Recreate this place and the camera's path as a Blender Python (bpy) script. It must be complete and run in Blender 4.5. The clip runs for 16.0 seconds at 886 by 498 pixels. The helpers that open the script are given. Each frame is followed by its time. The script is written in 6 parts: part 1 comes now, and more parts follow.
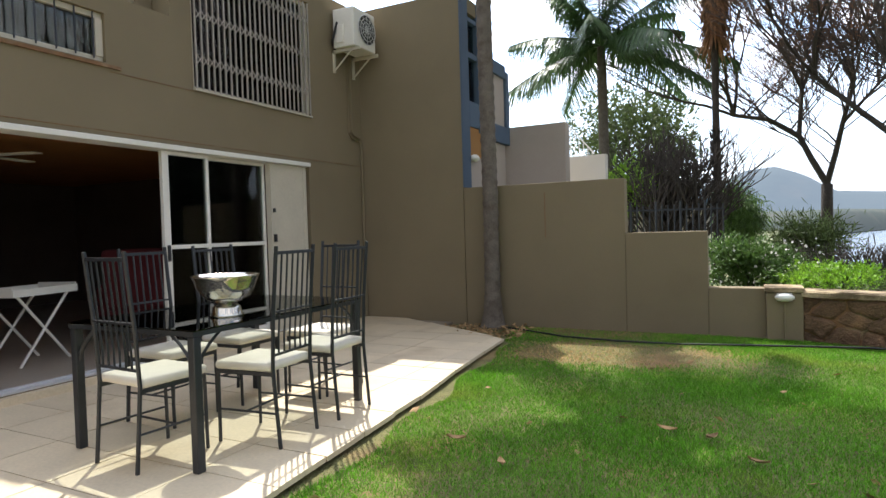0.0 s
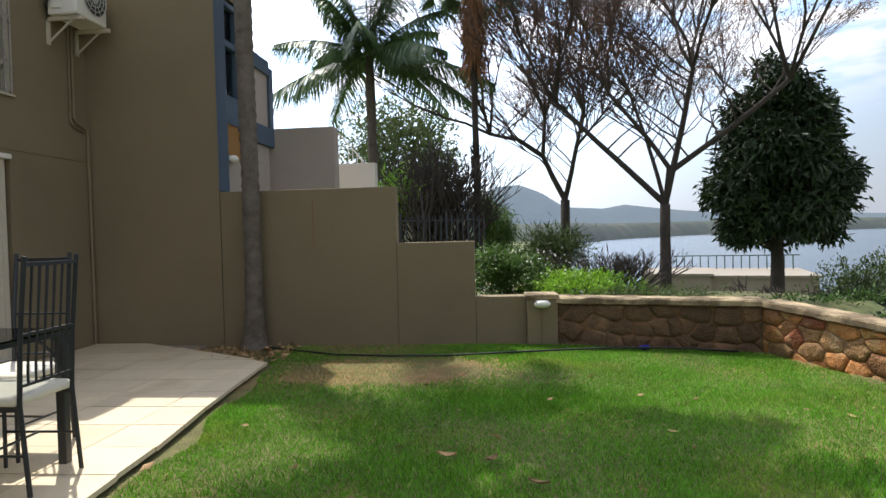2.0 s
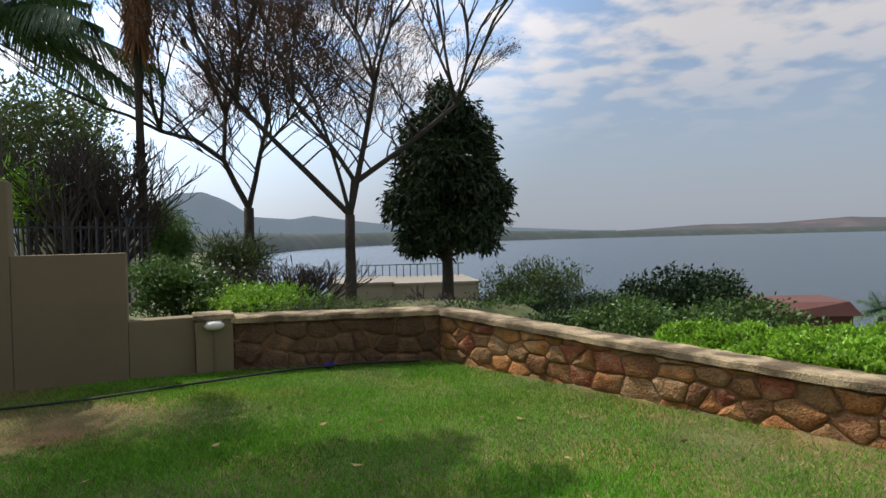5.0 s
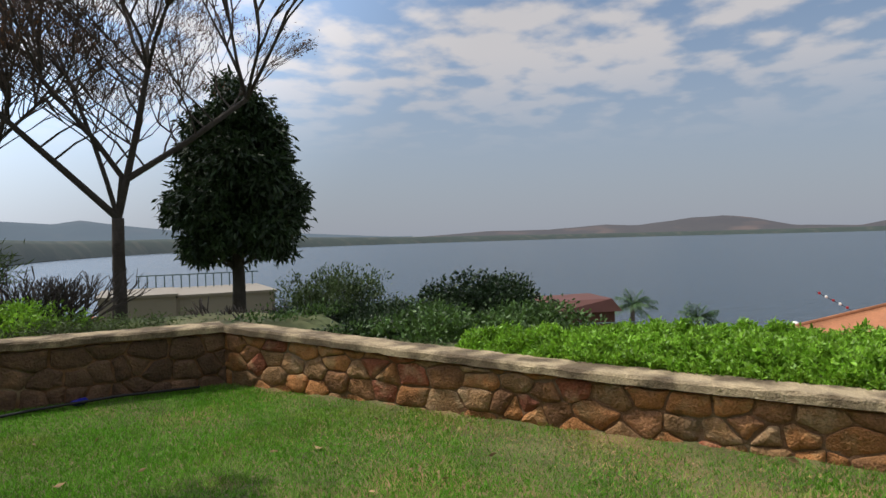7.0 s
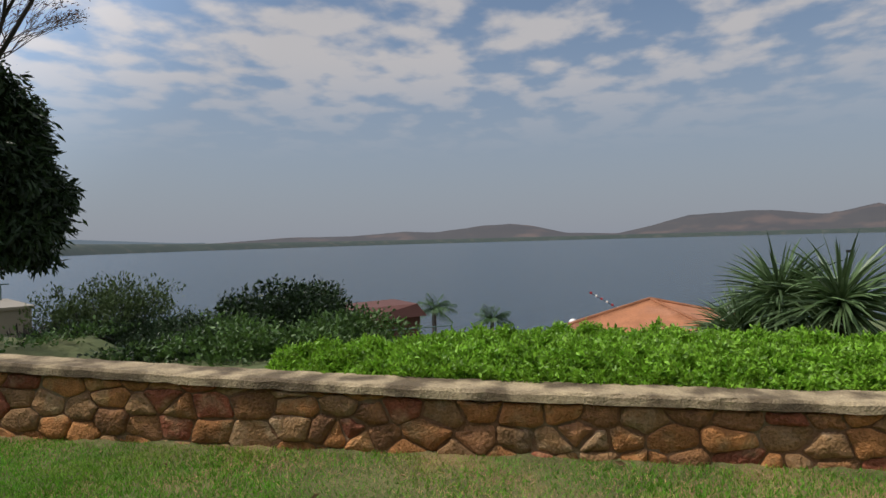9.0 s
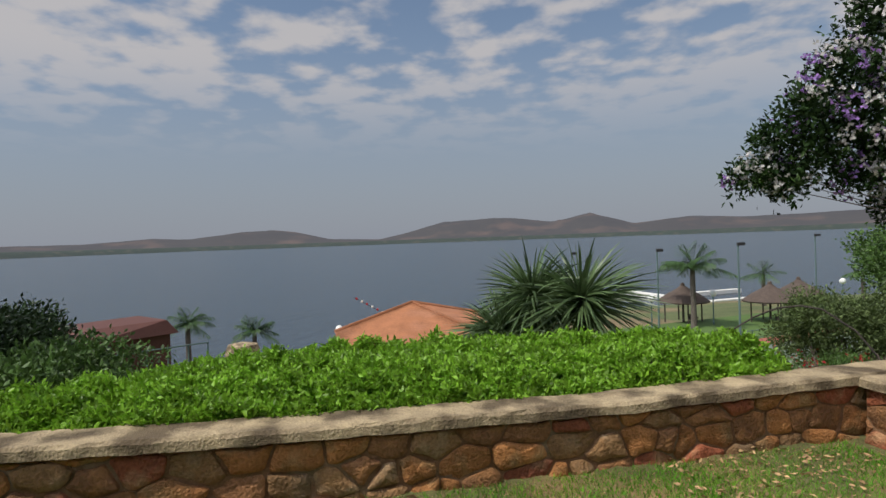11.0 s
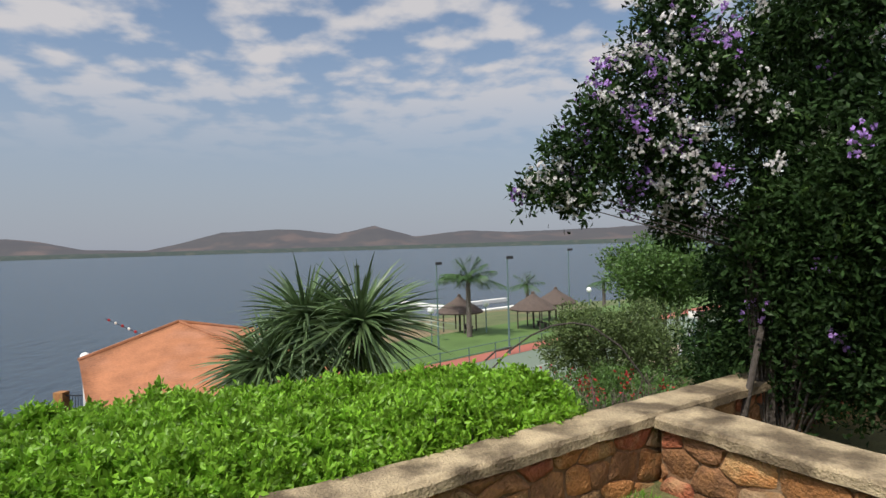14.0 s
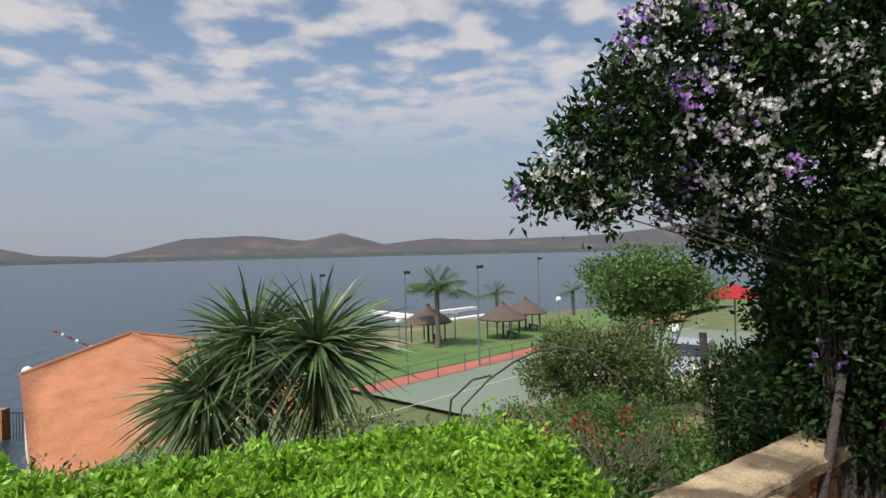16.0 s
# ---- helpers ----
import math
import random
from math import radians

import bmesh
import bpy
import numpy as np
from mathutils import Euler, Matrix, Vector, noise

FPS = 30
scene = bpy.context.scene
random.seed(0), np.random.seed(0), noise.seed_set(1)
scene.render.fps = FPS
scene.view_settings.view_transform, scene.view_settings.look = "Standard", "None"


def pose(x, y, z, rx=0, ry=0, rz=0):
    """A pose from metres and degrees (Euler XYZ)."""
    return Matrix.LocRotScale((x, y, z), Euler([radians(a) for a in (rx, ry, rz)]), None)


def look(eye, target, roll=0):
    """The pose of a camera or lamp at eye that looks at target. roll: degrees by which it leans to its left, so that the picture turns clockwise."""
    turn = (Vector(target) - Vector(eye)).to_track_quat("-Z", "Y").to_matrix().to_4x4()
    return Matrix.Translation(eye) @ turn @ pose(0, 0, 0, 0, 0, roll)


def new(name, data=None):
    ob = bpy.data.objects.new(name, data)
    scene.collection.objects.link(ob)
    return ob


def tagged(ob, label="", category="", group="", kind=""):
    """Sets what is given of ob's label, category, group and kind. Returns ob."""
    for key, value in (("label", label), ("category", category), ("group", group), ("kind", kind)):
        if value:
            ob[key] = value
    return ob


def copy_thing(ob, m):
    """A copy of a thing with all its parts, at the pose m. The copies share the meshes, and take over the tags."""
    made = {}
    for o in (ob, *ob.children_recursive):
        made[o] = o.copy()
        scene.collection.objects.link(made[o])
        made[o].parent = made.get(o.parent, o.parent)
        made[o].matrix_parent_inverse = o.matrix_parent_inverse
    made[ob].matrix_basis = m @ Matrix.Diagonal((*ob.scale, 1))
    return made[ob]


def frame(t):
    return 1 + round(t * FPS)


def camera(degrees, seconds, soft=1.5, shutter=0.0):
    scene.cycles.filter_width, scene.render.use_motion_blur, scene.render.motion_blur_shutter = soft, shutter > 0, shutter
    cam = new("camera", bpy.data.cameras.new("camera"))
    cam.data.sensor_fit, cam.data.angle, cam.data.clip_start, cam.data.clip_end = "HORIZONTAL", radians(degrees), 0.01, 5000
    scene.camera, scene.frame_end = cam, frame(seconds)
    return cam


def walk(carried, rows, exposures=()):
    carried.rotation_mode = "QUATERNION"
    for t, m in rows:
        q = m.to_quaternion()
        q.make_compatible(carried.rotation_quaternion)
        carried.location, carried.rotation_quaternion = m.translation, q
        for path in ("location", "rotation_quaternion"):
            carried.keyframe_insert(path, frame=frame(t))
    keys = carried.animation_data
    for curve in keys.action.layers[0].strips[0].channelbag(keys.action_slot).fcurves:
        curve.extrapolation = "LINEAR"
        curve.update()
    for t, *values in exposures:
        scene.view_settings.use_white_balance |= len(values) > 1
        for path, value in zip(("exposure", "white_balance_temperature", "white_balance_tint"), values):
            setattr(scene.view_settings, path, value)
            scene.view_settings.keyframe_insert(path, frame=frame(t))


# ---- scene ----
cam = camera(72.4, 16.0)
EXPOSURES = [(0, 0.65), (1, 0.42), (2, 0.28), (3, 0.1), (4, -0.15), (7, -0.45), (10, -0.75), (13, -0.45), (16, -0.3)]
PATH = [
    (0, (0.324, -0.12, 1.225), (-0.576, 1.665, 1.164), -1.7),
    (0.5, (0.272, -0.035, 1.222), (-0.45, 1.829, 1.16), -1.7),
    (1, (0.247, 0.096, 1.215), (-0.292, 2.022, 1.159), -1.6),
    (1.5, (0.217, 0.23, 1.23), (-0.16, 2.193, 1.174), -1.5),
    (2, (0.182, 0.38, 1.217), (0.002, 2.372, 1.169), -1.5),
    (2.5, (0.205, 0.53, 1.207), (0.19, 2.529, 1.161), -1.4),
    (3, (0.232, 0.605, 1.212), (0.381, 2.599, 1.167), -1.4),
    (3.5, (0.246, 0.722, 1.217), (0.555, 2.697, 1.174), -1.4),
    (4, (0.26, 0.821, 1.218), (0.755, 2.758, 1.176), -1.3),
    (4.2, (0.282, 0.852, 1.206), (0.842, 2.772, 1.166), -1.2),
    (6.3, (0.519, 1.243, 1.22), (1.691, 2.863, 1.182), -1.5),
    (6.5, (0.55, 1.293, 1.21), (1.778, 2.872, 1.175), -1.4),
    (7, (0.614, 1.358, 1.199), (1.964, 2.833, 1.166), -1.5),
    (7.5, (0.659, 1.449, 1.204), (2.116, 2.819, 1.172), -1.5),
    (8, (0.717, 1.564, 1.202), (2.277, 2.815, 1.173), -1.4),
    (8.5, (0.785, 1.668, 1.19), (2.443, 2.786, 1.163), -1.5),
    (9, (0.887, 1.75, 1.186), (2.637, 2.719, 1.158), -1.5),
    (9.5, (1.001, 1.835, 1.183), (2.824, 2.659, 1.157), -1.4),
    (10, (1.122, 1.913, 1.179), (3.017, 2.555, 1.156), -1.6),
    (10.2, (1.182, 1.959, 1.177), (3.103, 2.515, 1.152), -1.9),
    (12.3, (1.594, 2.003, 1.216), (3.588, 1.848, 1.193), -1.4),
    (12.5, (1.647, 1.985, 1.216), (3.637, 1.78, 1.193), -1.6),
    (13, (1.882, 1.911, 1.203), (3.856, 1.591, 1.183), -1.7),
    (13.5, (2.09, 1.85, 1.221), (4.051, 1.453, 1.203), -1.7),
    (14, (2.386, 1.794, 1.235), (4.333, 1.335, 1.223), -1.6),
    (14.5, (2.662, 1.714, 1.239), (4.599, 1.216, 1.231), -1.6),
    (15, (2.946, 1.648, 1.266), (4.876, 1.125, 1.264), -1.5),
    (15.5, (3.221, 1.598, 1.274), (5.147, 1.058, 1.279), -1.4),
    (16, (3.461, 1.562, 1.287), (5.381, 1.001, 1.298), -1.3),
]
walk(cam, [(t, look(eye, target, roll)) for t, eye, target, roll in PATH], EXPOSURES)

# ---- light ----
SUN_DIR = Vector((-0.323, 0.459, 0.827)).normalized()
sun = new("sun", bpy.data.lights.new("sun", "SUN"))
sun.data.energy, sun.data.angle, sun.data.color = 5.0, radians(0.6), (1.0, 0.95, 0.87)
sun.rotation_euler = (-SUN_DIR).to_track_quat("-Z", "Y").to_euler()
world = bpy.data.worlds.new("world")
scene.world = world
world.use_nodes = True
scene.view_settings.exposure = 0.0


def build_sky():
    nt = world.node_tree
    nt.nodes.clear()
    N, L = nt.nodes.new, nt.links.new
    out, bg = N("ShaderNodeOutputWorld"), N("ShaderNodeBackground")
    sky = N("ShaderNodeTexSky")
    sky.sky_type, sky.sun_disc = "NISHITA", False
    sky.sun_elevation = math.asin(SUN_DIR.z)
    sky.sun_rotation = math.atan2(SUN_DIR.x, SUN_DIR.y)
    sky.dust_density, sky.air_density, sky.altitude = 1.6, 1.2, 1000
    co, sep = N("ShaderNodeTexCoord"), N("ShaderNodeSeparateXYZ")
    L(co.outputs["Generated"], sep.inputs[0])
    # cloud sheet: the way projected on a high plane
    zc = N("ShaderNodeMath"); zc.operation = "MAXIMUM"; zc.inputs[1].default_value = 0.03
    L(sep.outputs[2], zc.inputs[0])
    za = N("ShaderNodeMath"); za.operation = "ADD"; za.inputs[1].default_value = 0.12
    L(zc.outputs[0], za.inputs[0])
    dv = N("ShaderNodeVectorMath"); dv.operation = "DIVIDE"
    cz = N("ShaderNodeCombineXYZ")
    for i in range(3):
        L(za.outputs[0], cz.inputs[i])
    L(co.outputs["Generated"], dv.inputs[0]); L(cz.outputs[0], dv.inputs[1])
    mp = N("ShaderNodeMapping"); mp.inputs["Scale"].default_value = (1.0, 1.0, 0.0)
    mp.inputs["Location"].default_value = (0.35, 0.2, 0.0)
    L(dv.outputs[0], mp.inputs[0])
    n1 = N("ShaderNodeTexNoise"); n1.inputs["Scale"].default_value = 4.8; n1.inputs["Detail"].default_value = 7; n1.inputs["Roughness"].default_value = 0.47
    n2 = N("ShaderNodeTexNoise"); n2.inputs["Scale"].default_value = 0.9; n2.inputs["Detail"].default_value = 3
    L(mp.outputs[0], n1.inputs["Vector"]); L(mp.outputs[0], n2.inputs["Vector"])
    ad = N("ShaderNodeMath"); ad.operation = "MULTIPLY_ADD"; ad.inputs[1].default_value = 0.75
    L(n2.outputs[0], ad.inputs[0]); L(n1.outputs[0], ad.inputs[2])
    rp = N("ShaderNodeMapRange"); rp.inputs["From Min"].default_value = 0.755; rp.inputs["From Max"].default_value = 0.99; rp.interpolation_type = "SMOOTHSTEP"
    L(ad.outputs[0], rp.inputs["Value"])
    fade = N("ShaderNodeMapRange"); fade.inputs["From Min"].default_value = 0.12; fade.inputs["From Max"].default_value = 0.3; fade.interpolation_type = "SMOOTHSTEP"
    L(sep.outputs[2], fade.inputs["Value"])
    cm = N("ShaderNodeMath"); cm.operation = "MULTIPLY"
    L(rp.outputs[0], cm.inputs[0]); L(fade.outputs[0], cm.inputs[1])
    cm2 = N("ShaderNodeMath"); cm2.operation = "MULTIPLY"; cm2.inputs[1].default_value = CLOUD
    L(cm.outputs[0], cm2.inputs[0])
    # haze towards the horizon and around the sun
    hz = N("ShaderNodeMapRange"); hz.inputs["From Min"].default_value = 0.0; hz.inputs["From Max"].default_value = 0.38
    hz.inputs["To Min"].default_value = 0.9; hz.inputs["To Max"].default_value = 0.12; hz.interpolation_type = "SMOOTHSTEP"
    L(sep.outputs[2], hz.inputs["Value"])
    hm = N("ShaderNodeMix"); hm.data_type = "RGBA"; hm.inputs[7].default_value = HAZE
    gl = N("ShaderNodeVectorMath"); gl.operation = "DOT_PRODUCT"
    flat = Vector((SUN_DIR.x, SUN_DIR.y, 0.55)).normalized()
    gl.inputs[1].default_value = flat
    L(co.outputs["Generated"], gl.inputs[0])
    gr = N("ShaderNodeMapRange"); gr.inputs["From Min"].default_value = 0.3; gr.inputs["From Max"].default_value = 0.95
    gr.inputs["To Min"].default_value = 1.0; gr.inputs["To Max"].default_value = SUNSIDE; gr.interpolation_type = "SMOOTHSTEP"
    L(gl.outputs["Value"], gr.inputs["Value"])
    scl = N("ShaderNodeVectorMath"); scl.operation = "SCALE"; scl.inputs["Scale"].default_value = SKYGAIN
    L(sky.outputs[0], scl.inputs[0])
    L(hz.outputs[0], hm.inputs[0]); L(scl.outputs[0], hm.inputs[6])
    mx = N("ShaderNodeMix"); mx.data_type = "RGBA"; mx.inputs[7].default_value = CLOUDCOL
    L(cm2.outputs[0], mx.inputs[0]); L(hm.outputs[2], mx.inputs[6])
    fin = N("ShaderNodeVectorMath"); fin.operation = "SCALE"
    L(mx.outputs[2], fin.inputs[0]); L(gr.outputs[0], fin.inputs["Scale"])
    L(fin.outputs[0], bg.inputs[0]); bg.inputs[1].default_value = 0.1
    L(bg.outputs[0], out.inputs[0])


CLOUD, SKYGAIN, SUNSIDE = 0.92, 1.5, 3.0
HAZE = (4.1, 4.55, 5.55, 1)
CLOUDCOL = (8.2, 7.9, 8.0, 1)
build_sky()

# ---- materials ----


def mat(name, col, rough=0.8, var=0.15, scale=8.0, fine=60.0, bump=0.2, dist=0.01, metal=0.0, col2=None, patch=0.0, patch_scale=1.2, rand=0.0, spec=0.35, island=0.0, trans=0.0, emit=0.0):
    """A surface of colour col, broken up by coarse and fine noise, with fine relief; col2 shows in patches; rand: from piece to piece."""
    m = bpy.data.materials.new(name)
    m.use_nodes = True
    nt = m.node_tree
    N, L = nt.nodes.new, nt.links.new
    b = nt.nodes["Principled BSDF"]
    co = N("ShaderNodeTexCoord")
    geo = N("ShaderNodeNewGeometry")
    n1 = N("ShaderNodeTexNoise"); n1.inputs["Scale"].default_value = scale; n1.inputs["Detail"].default_value = 4
    n2 = N("ShaderNodeTexNoise"); n2.inputs["Scale"].default_value = fine; n2.inputs["Detail"].default_value = 3
    L(geo.outputs["Position"], n1.inputs["Vector"]); L(geo.outputs["Position"], n2.inputs["Vector"])
    base = None
    if col2:
        n3 = N("ShaderNodeTexNoise"); n3.inputs["Scale"].default_value = patch_scale; n3.inputs["Detail"].default_value = 5
        L(geo.outputs["Position"], n3.inputs["Vector"])
        pr = N("ShaderNodeMapRange"); pr.inputs["From Min"].default_value = 0.62 - patch; pr.inputs["From Max"].default_value = 0.78 - patch
        L(n3.outputs[0], pr.inputs["Value"])
        cx = N("ShaderNodeMix"); cx.data_type = "RGBA"
        cx.inputs[6].default_value, cx.inputs[7].default_value = (*col, 1), (*col2, 1)
        L(pr.outputs[0], cx.inputs[0])
        base = cx.outputs[2]
    a = N("ShaderNodeMath"); a.operation = "ADD"
    L(n1.outputs[0], a.inputs[0]); L(n2.outputs[0], a.inputs[1])
    v = N("ShaderNodeMapRange"); v.inputs["From Min"].default_value = 0.6; v.inputs["From Max"].default_value = 1.4
    v.inputs["To Min"].default_value = 1 - var; v.inputs["To Max"].default_value = 1 + var
    L(a.outputs[0], v.inputs["Value"])
    fac = v.outputs[0]
    for amount, src in ((rand, None), (island, geo)):
        if amount:
            o = src.outputs["Random Per Island"] if src else N("ShaderNodeObjectInfo").outputs["Random"]
            r = N("ShaderNodeMapRange"); r.inputs["To Min"].default_value = 1 - amount; r.inputs["To Max"].default_value = 1 + amount
            L(o, r.inputs["Value"])
            mu = N("ShaderNodeMath"); mu.operation = "MULTIPLY"
            L(fac, mu.inputs[0]); L(r.outputs[0], mu.inputs[1])
            fac = mu.outputs[0]
    sc = N("ShaderNodeVectorMath"); sc.operation = "SCALE"
    if base:
        L(base, sc.inputs[0])
    else:
        sc.inputs[0].default_value = col
    L(fac, sc.inputs["Scale"])
    L(sc.outputs[0], b.inputs["Base Color"])
    b.inputs["Roughness"].default_value, b.inputs["Metallic"].default_value = rough, metal
    b.inputs["Specular IOR Level"].default_value = spec
    if bump:
        bp = N("ShaderNodeBump"); bp.inputs["Strength"].default_value, bp.inputs["Distance"].default_value = bump, dist
        L(a.outputs[0], bp.inputs["Height"]); L(bp.outputs[0], b.inputs["Normal"])
    if trans:
        tr, ms = N("ShaderNodeBsdfTranslucent"), N("ShaderNodeMixShader")
        L(sc.outputs[0], tr.inputs[0]); ms.inputs[0].default_value = trans
        L(b.outputs[0], ms.inputs[1]); L(tr.outputs[0], ms.inputs[2])
        L(ms.outputs[0], nt.nodes["Material Output"].inputs[0])
    if emit:
        L(sc.outputs[0], b.inputs["Emission Color"]); b.inputs["Emission Strength"].default_value = emit
    return m


def glass_mat(name, tint=(0.9, 0.95, 0.95), rough=0.02):
    m = bpy.data.materials.new(name)
    m.use_nodes = True
    nt = m.node_tree
    nt.nodes.clear()
    N, L = nt.nodes.new, nt.links.new
    out, mx, fr = N("ShaderNodeOutputMaterial"), N("ShaderNodeMixShader"), N("ShaderNodeFresnel")
    tr, gl = N("ShaderNodeBsdfTransparent"), N("ShaderNodeBsdfGlossy")
    tr.inputs[0].default_value, gl.inputs["Roughness"].default_value = (*tint, 1), rough
    fr.inputs[0].default_value = 1.6
    L(fr.outputs[0], mx.inputs[0]); L(tr.outputs[0], mx.inputs[1]); L(gl.outputs[0], mx.inputs[2]); L(mx.outputs[0], out.inputs[0])
    return m


def water_mat():
    m = bpy.data.materials.new("lake_water")
    m.use_nodes = True
    nt = m.node_tree
    N, L = nt.nodes.new, nt.links.new
    b = nt.nodes["Principled BSDF"]
    b.inputs["Base Color"].default_value, b.inputs["Roughness"].default_value = (0.022, 0.038, 0.052, 1), 0.26
    geo = N("ShaderNodeNewGeometry")
    mp = N("ShaderNodeMapping"); mp.inputs["Scale"].default_value = (0.35, 0.9, 1)
    L(geo.outputs["Position"], mp.inputs[0])
    n = N("ShaderNodeTexNoise"); n.inputs["Scale"].default_value = 0.8; n.inputs["Detail"].default_value = 6
    L(mp.outputs[0], n.inputs["Vector"])
    bp = N("ShaderNodeBump"); bp.inputs["Strength"].default_value, bp.inputs["Distance"].default_value = 0.7, 0.5
    L(n.outputs[0], bp.inputs["Height"]); L(bp.outputs[0], b.inputs["Normal"])
    return m


def painted_haze_mat(name, col, col2, amount, glow, scale=0.004):
    """Far land: its own colours, with haze painted over them as a pale glow."""
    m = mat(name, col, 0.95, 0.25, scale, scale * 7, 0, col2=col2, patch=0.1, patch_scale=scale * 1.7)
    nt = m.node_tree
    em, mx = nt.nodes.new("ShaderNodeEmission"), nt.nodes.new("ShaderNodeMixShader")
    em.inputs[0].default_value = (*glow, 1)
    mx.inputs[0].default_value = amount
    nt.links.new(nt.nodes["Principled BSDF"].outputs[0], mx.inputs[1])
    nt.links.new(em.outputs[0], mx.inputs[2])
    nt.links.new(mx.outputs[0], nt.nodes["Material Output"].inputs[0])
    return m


M_WALL = mat("taupe_render", (0.205, 0.163, 0.099), 0.9, 0.12, 1.1, 140, 0.3, 0.004, col2=(0.19, 0.148, 0.09), patch=0.05, patch_scale=0.7)
M_WALL2 = mat("neighbour_render", (0.40, 0.34, 0.29), 0.9, 0.08, 1.3, 90, 0.2, 0.004)
M_PALE = mat("pale_render", (0.62, 0.58, 0.52), 0.9, 0.08, 1.3, 90, 0.2, 0.004)
M_BLUE = mat("blue_paint", (0.075, 0.11, 0.16), 0.6, 0.1, 3, 60, 0.1)
M_OCHRE = mat("ochre_paint", (0.32, 0.16, 0.05), 0.8, 0.1, 3, 60, 0.1)
M_STONE = mat("stone", (0.38, 0.165, 0.055), 0.85, 0.42, 11, 70, 0.9, 0.02, col2=(0.34, 0.20, 0.085), patch=0.12, patch_scale=6, rand=0.32)
# darker brown stone, laid in the left wall only
M_STONE_D = mat("dark_brown_stone", (0.13, 0.075, 0.042), 0.8, 0.4, 9, 55, 0.9, 0.02, col2=(0.19, 0.105, 0.055), patch=0.08, patch_scale=5, rand=0.3)
M_STONE_B = mat("stone_red", (0.27, 0.085, 0.04), 0.85, 0.4, 9, 55, 0.9, 0.02, col2=(0.36, 0.2, 0.1), patch=0.1, patch_scale=6, rand=0.3)
M_STONE_C = mat("stone_buff", (0.27, 0.15, 0.065), 0.85, 0.4, 9, 55, 0.9, 0.02, col2=(0.33, 0.22, 0.12), patch=0.1, patch_scale=6, rand=0.3)
M_STONE_E = mat("stone_brown", (0.24, 0.115, 0.05), 0.85, 0.4, 9, 55, 0.9, 0.02, col2=(0.34, 0.16, 0.06), patch=0.12, patch_scale=7, rand=0.3)
M_MORTAR = mat("mortar", (0.20, 0.105, 0.052), 0.95, 0.3, 14, 90, 0.8, 0.01, col2=(0.24, 0.17, 0.1), patch=0.1, patch_scale=4)
M_COPING = mat("cement_coping", (0.40, 0.31, 0.185), 0.9, 0.45, 7, 80, 1.0, 0.012, col2=(0.13, 0.095, 0.055), patch=0.2, patch_scale=3.6)
M_TILE = mat("patio_tile", (0.60, 0.50, 0.345), 0.55, 0.12, 3, 50, 0.15, 0.003, col2=(0.48, 0.38, 0.25), patch=0.05, patch_scale=1.6, rand=0.07)
M_GROUT = mat("grout", (0.26, 0.21, 0.16), 0.95, 0.2, 20, 90, 0.3)
M_SOIL = mat("soil", (0.15, 0.09, 0.05), 0.95, 0.4, 6, 60, 0.9, 0.02, col2=(0.24, 0.15, 0.08), patch=0.1, patch_scale=3)
M_LEAFLITTER = mat("dry_leaf", (0.36, 0.23, 0.11), 0.8, 0.3, 12, 60, 0.2, rand=0.3, island=0.4)
M_WHITE = mat("white_paint", (0.72, 0.69, 0.62), 0.5, 0.06, 5, 50, 0.08)
# a greyed-down white for the folding grille
M_GRILLE = mat("greyed_white_grille", (0.34, 0.30, 0.26), 0.6, 0.15, 9, 60, 0.1)
M_ALU = mat("aluminium_frame", (0.62, 0.62, 0.62), 0.35, 0.05, 5, 50, 0.05, metal=0.3)
M_CREAM = mat("cream_board", (0.52, 0.47, 0.37), 0.6, 0.08, 4, 50, 0.1)
M_IRON = mat("black_iron", (0.018, 0.02, 0.024), 0.42, 0.3, 12, 120, 0.15, 0.002, spec=0.5)
M_CUSHION = mat("cream_cushion", (0.68, 0.63, 0.53), 0.9, 0.06, 8, 200, 0.25, 0.003)
M_SILVER = mat("polished_silver", (0.78, 0.74, 0.66), 0.12, 0.08, 14, 60, 0.12, 0.004, metal=1.0)
# dark tone stands in for the dimness inside the rooms
M_DARK = mat("shade_toned_interior", (0.12, 0.085, 0.07), 0.9, 0.2, 2, 40, 0.1)
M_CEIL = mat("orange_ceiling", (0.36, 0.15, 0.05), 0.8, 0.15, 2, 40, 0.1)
M_INFLOOR = mat("indoor_tile", (0.40, 0.34, 0.27), 0.35, 0.08, 3, 40, 0.08)
M_RED = mat("red_fabric", (0.10, 0.015, 0.018), 0.9, 0.2, 6, 80, 0.2)
M_GRASS = mat("grass_blade", (0.125, 0.32, 0.022), 0.55, 0.35, 1.3, 30, 0, col2=(0.25, 0.36, 0.05), patch=0.07, patch_scale=0.9, island=0.5, trans=0.35, spec=0.25)
M_DRY = mat("dry_grass_blade", (0.44, 0.29, 0.13), 0.8, 0.3, 2, 30, 0, island=0.4, trans=0.2)
M_BARK = mat("grey_bark", (0.062, 0.051, 0.041), 0.95, 0.35, 5, 40, 0.8, 0.02)
M_BARK_RING = mat("ringed_palm_bark", (0.125, 0.105, 0.085), 0.95, 0.3, 9, 60, 0.7, 0.01, col2=(0.09, 0.072, 0.056), patch=0.12, patch_scale=8, island=0.12)
M_TWIG = mat("twig", (0.085, 0.062, 0.05), 0.95, 0.3, 5, 40, 0.3, island=0.2)
M_POD = mat("seed_pod", (0.20, 0.10, 0.055), 0.9, 0.3, 5, 40, 0.2, island=0.3)
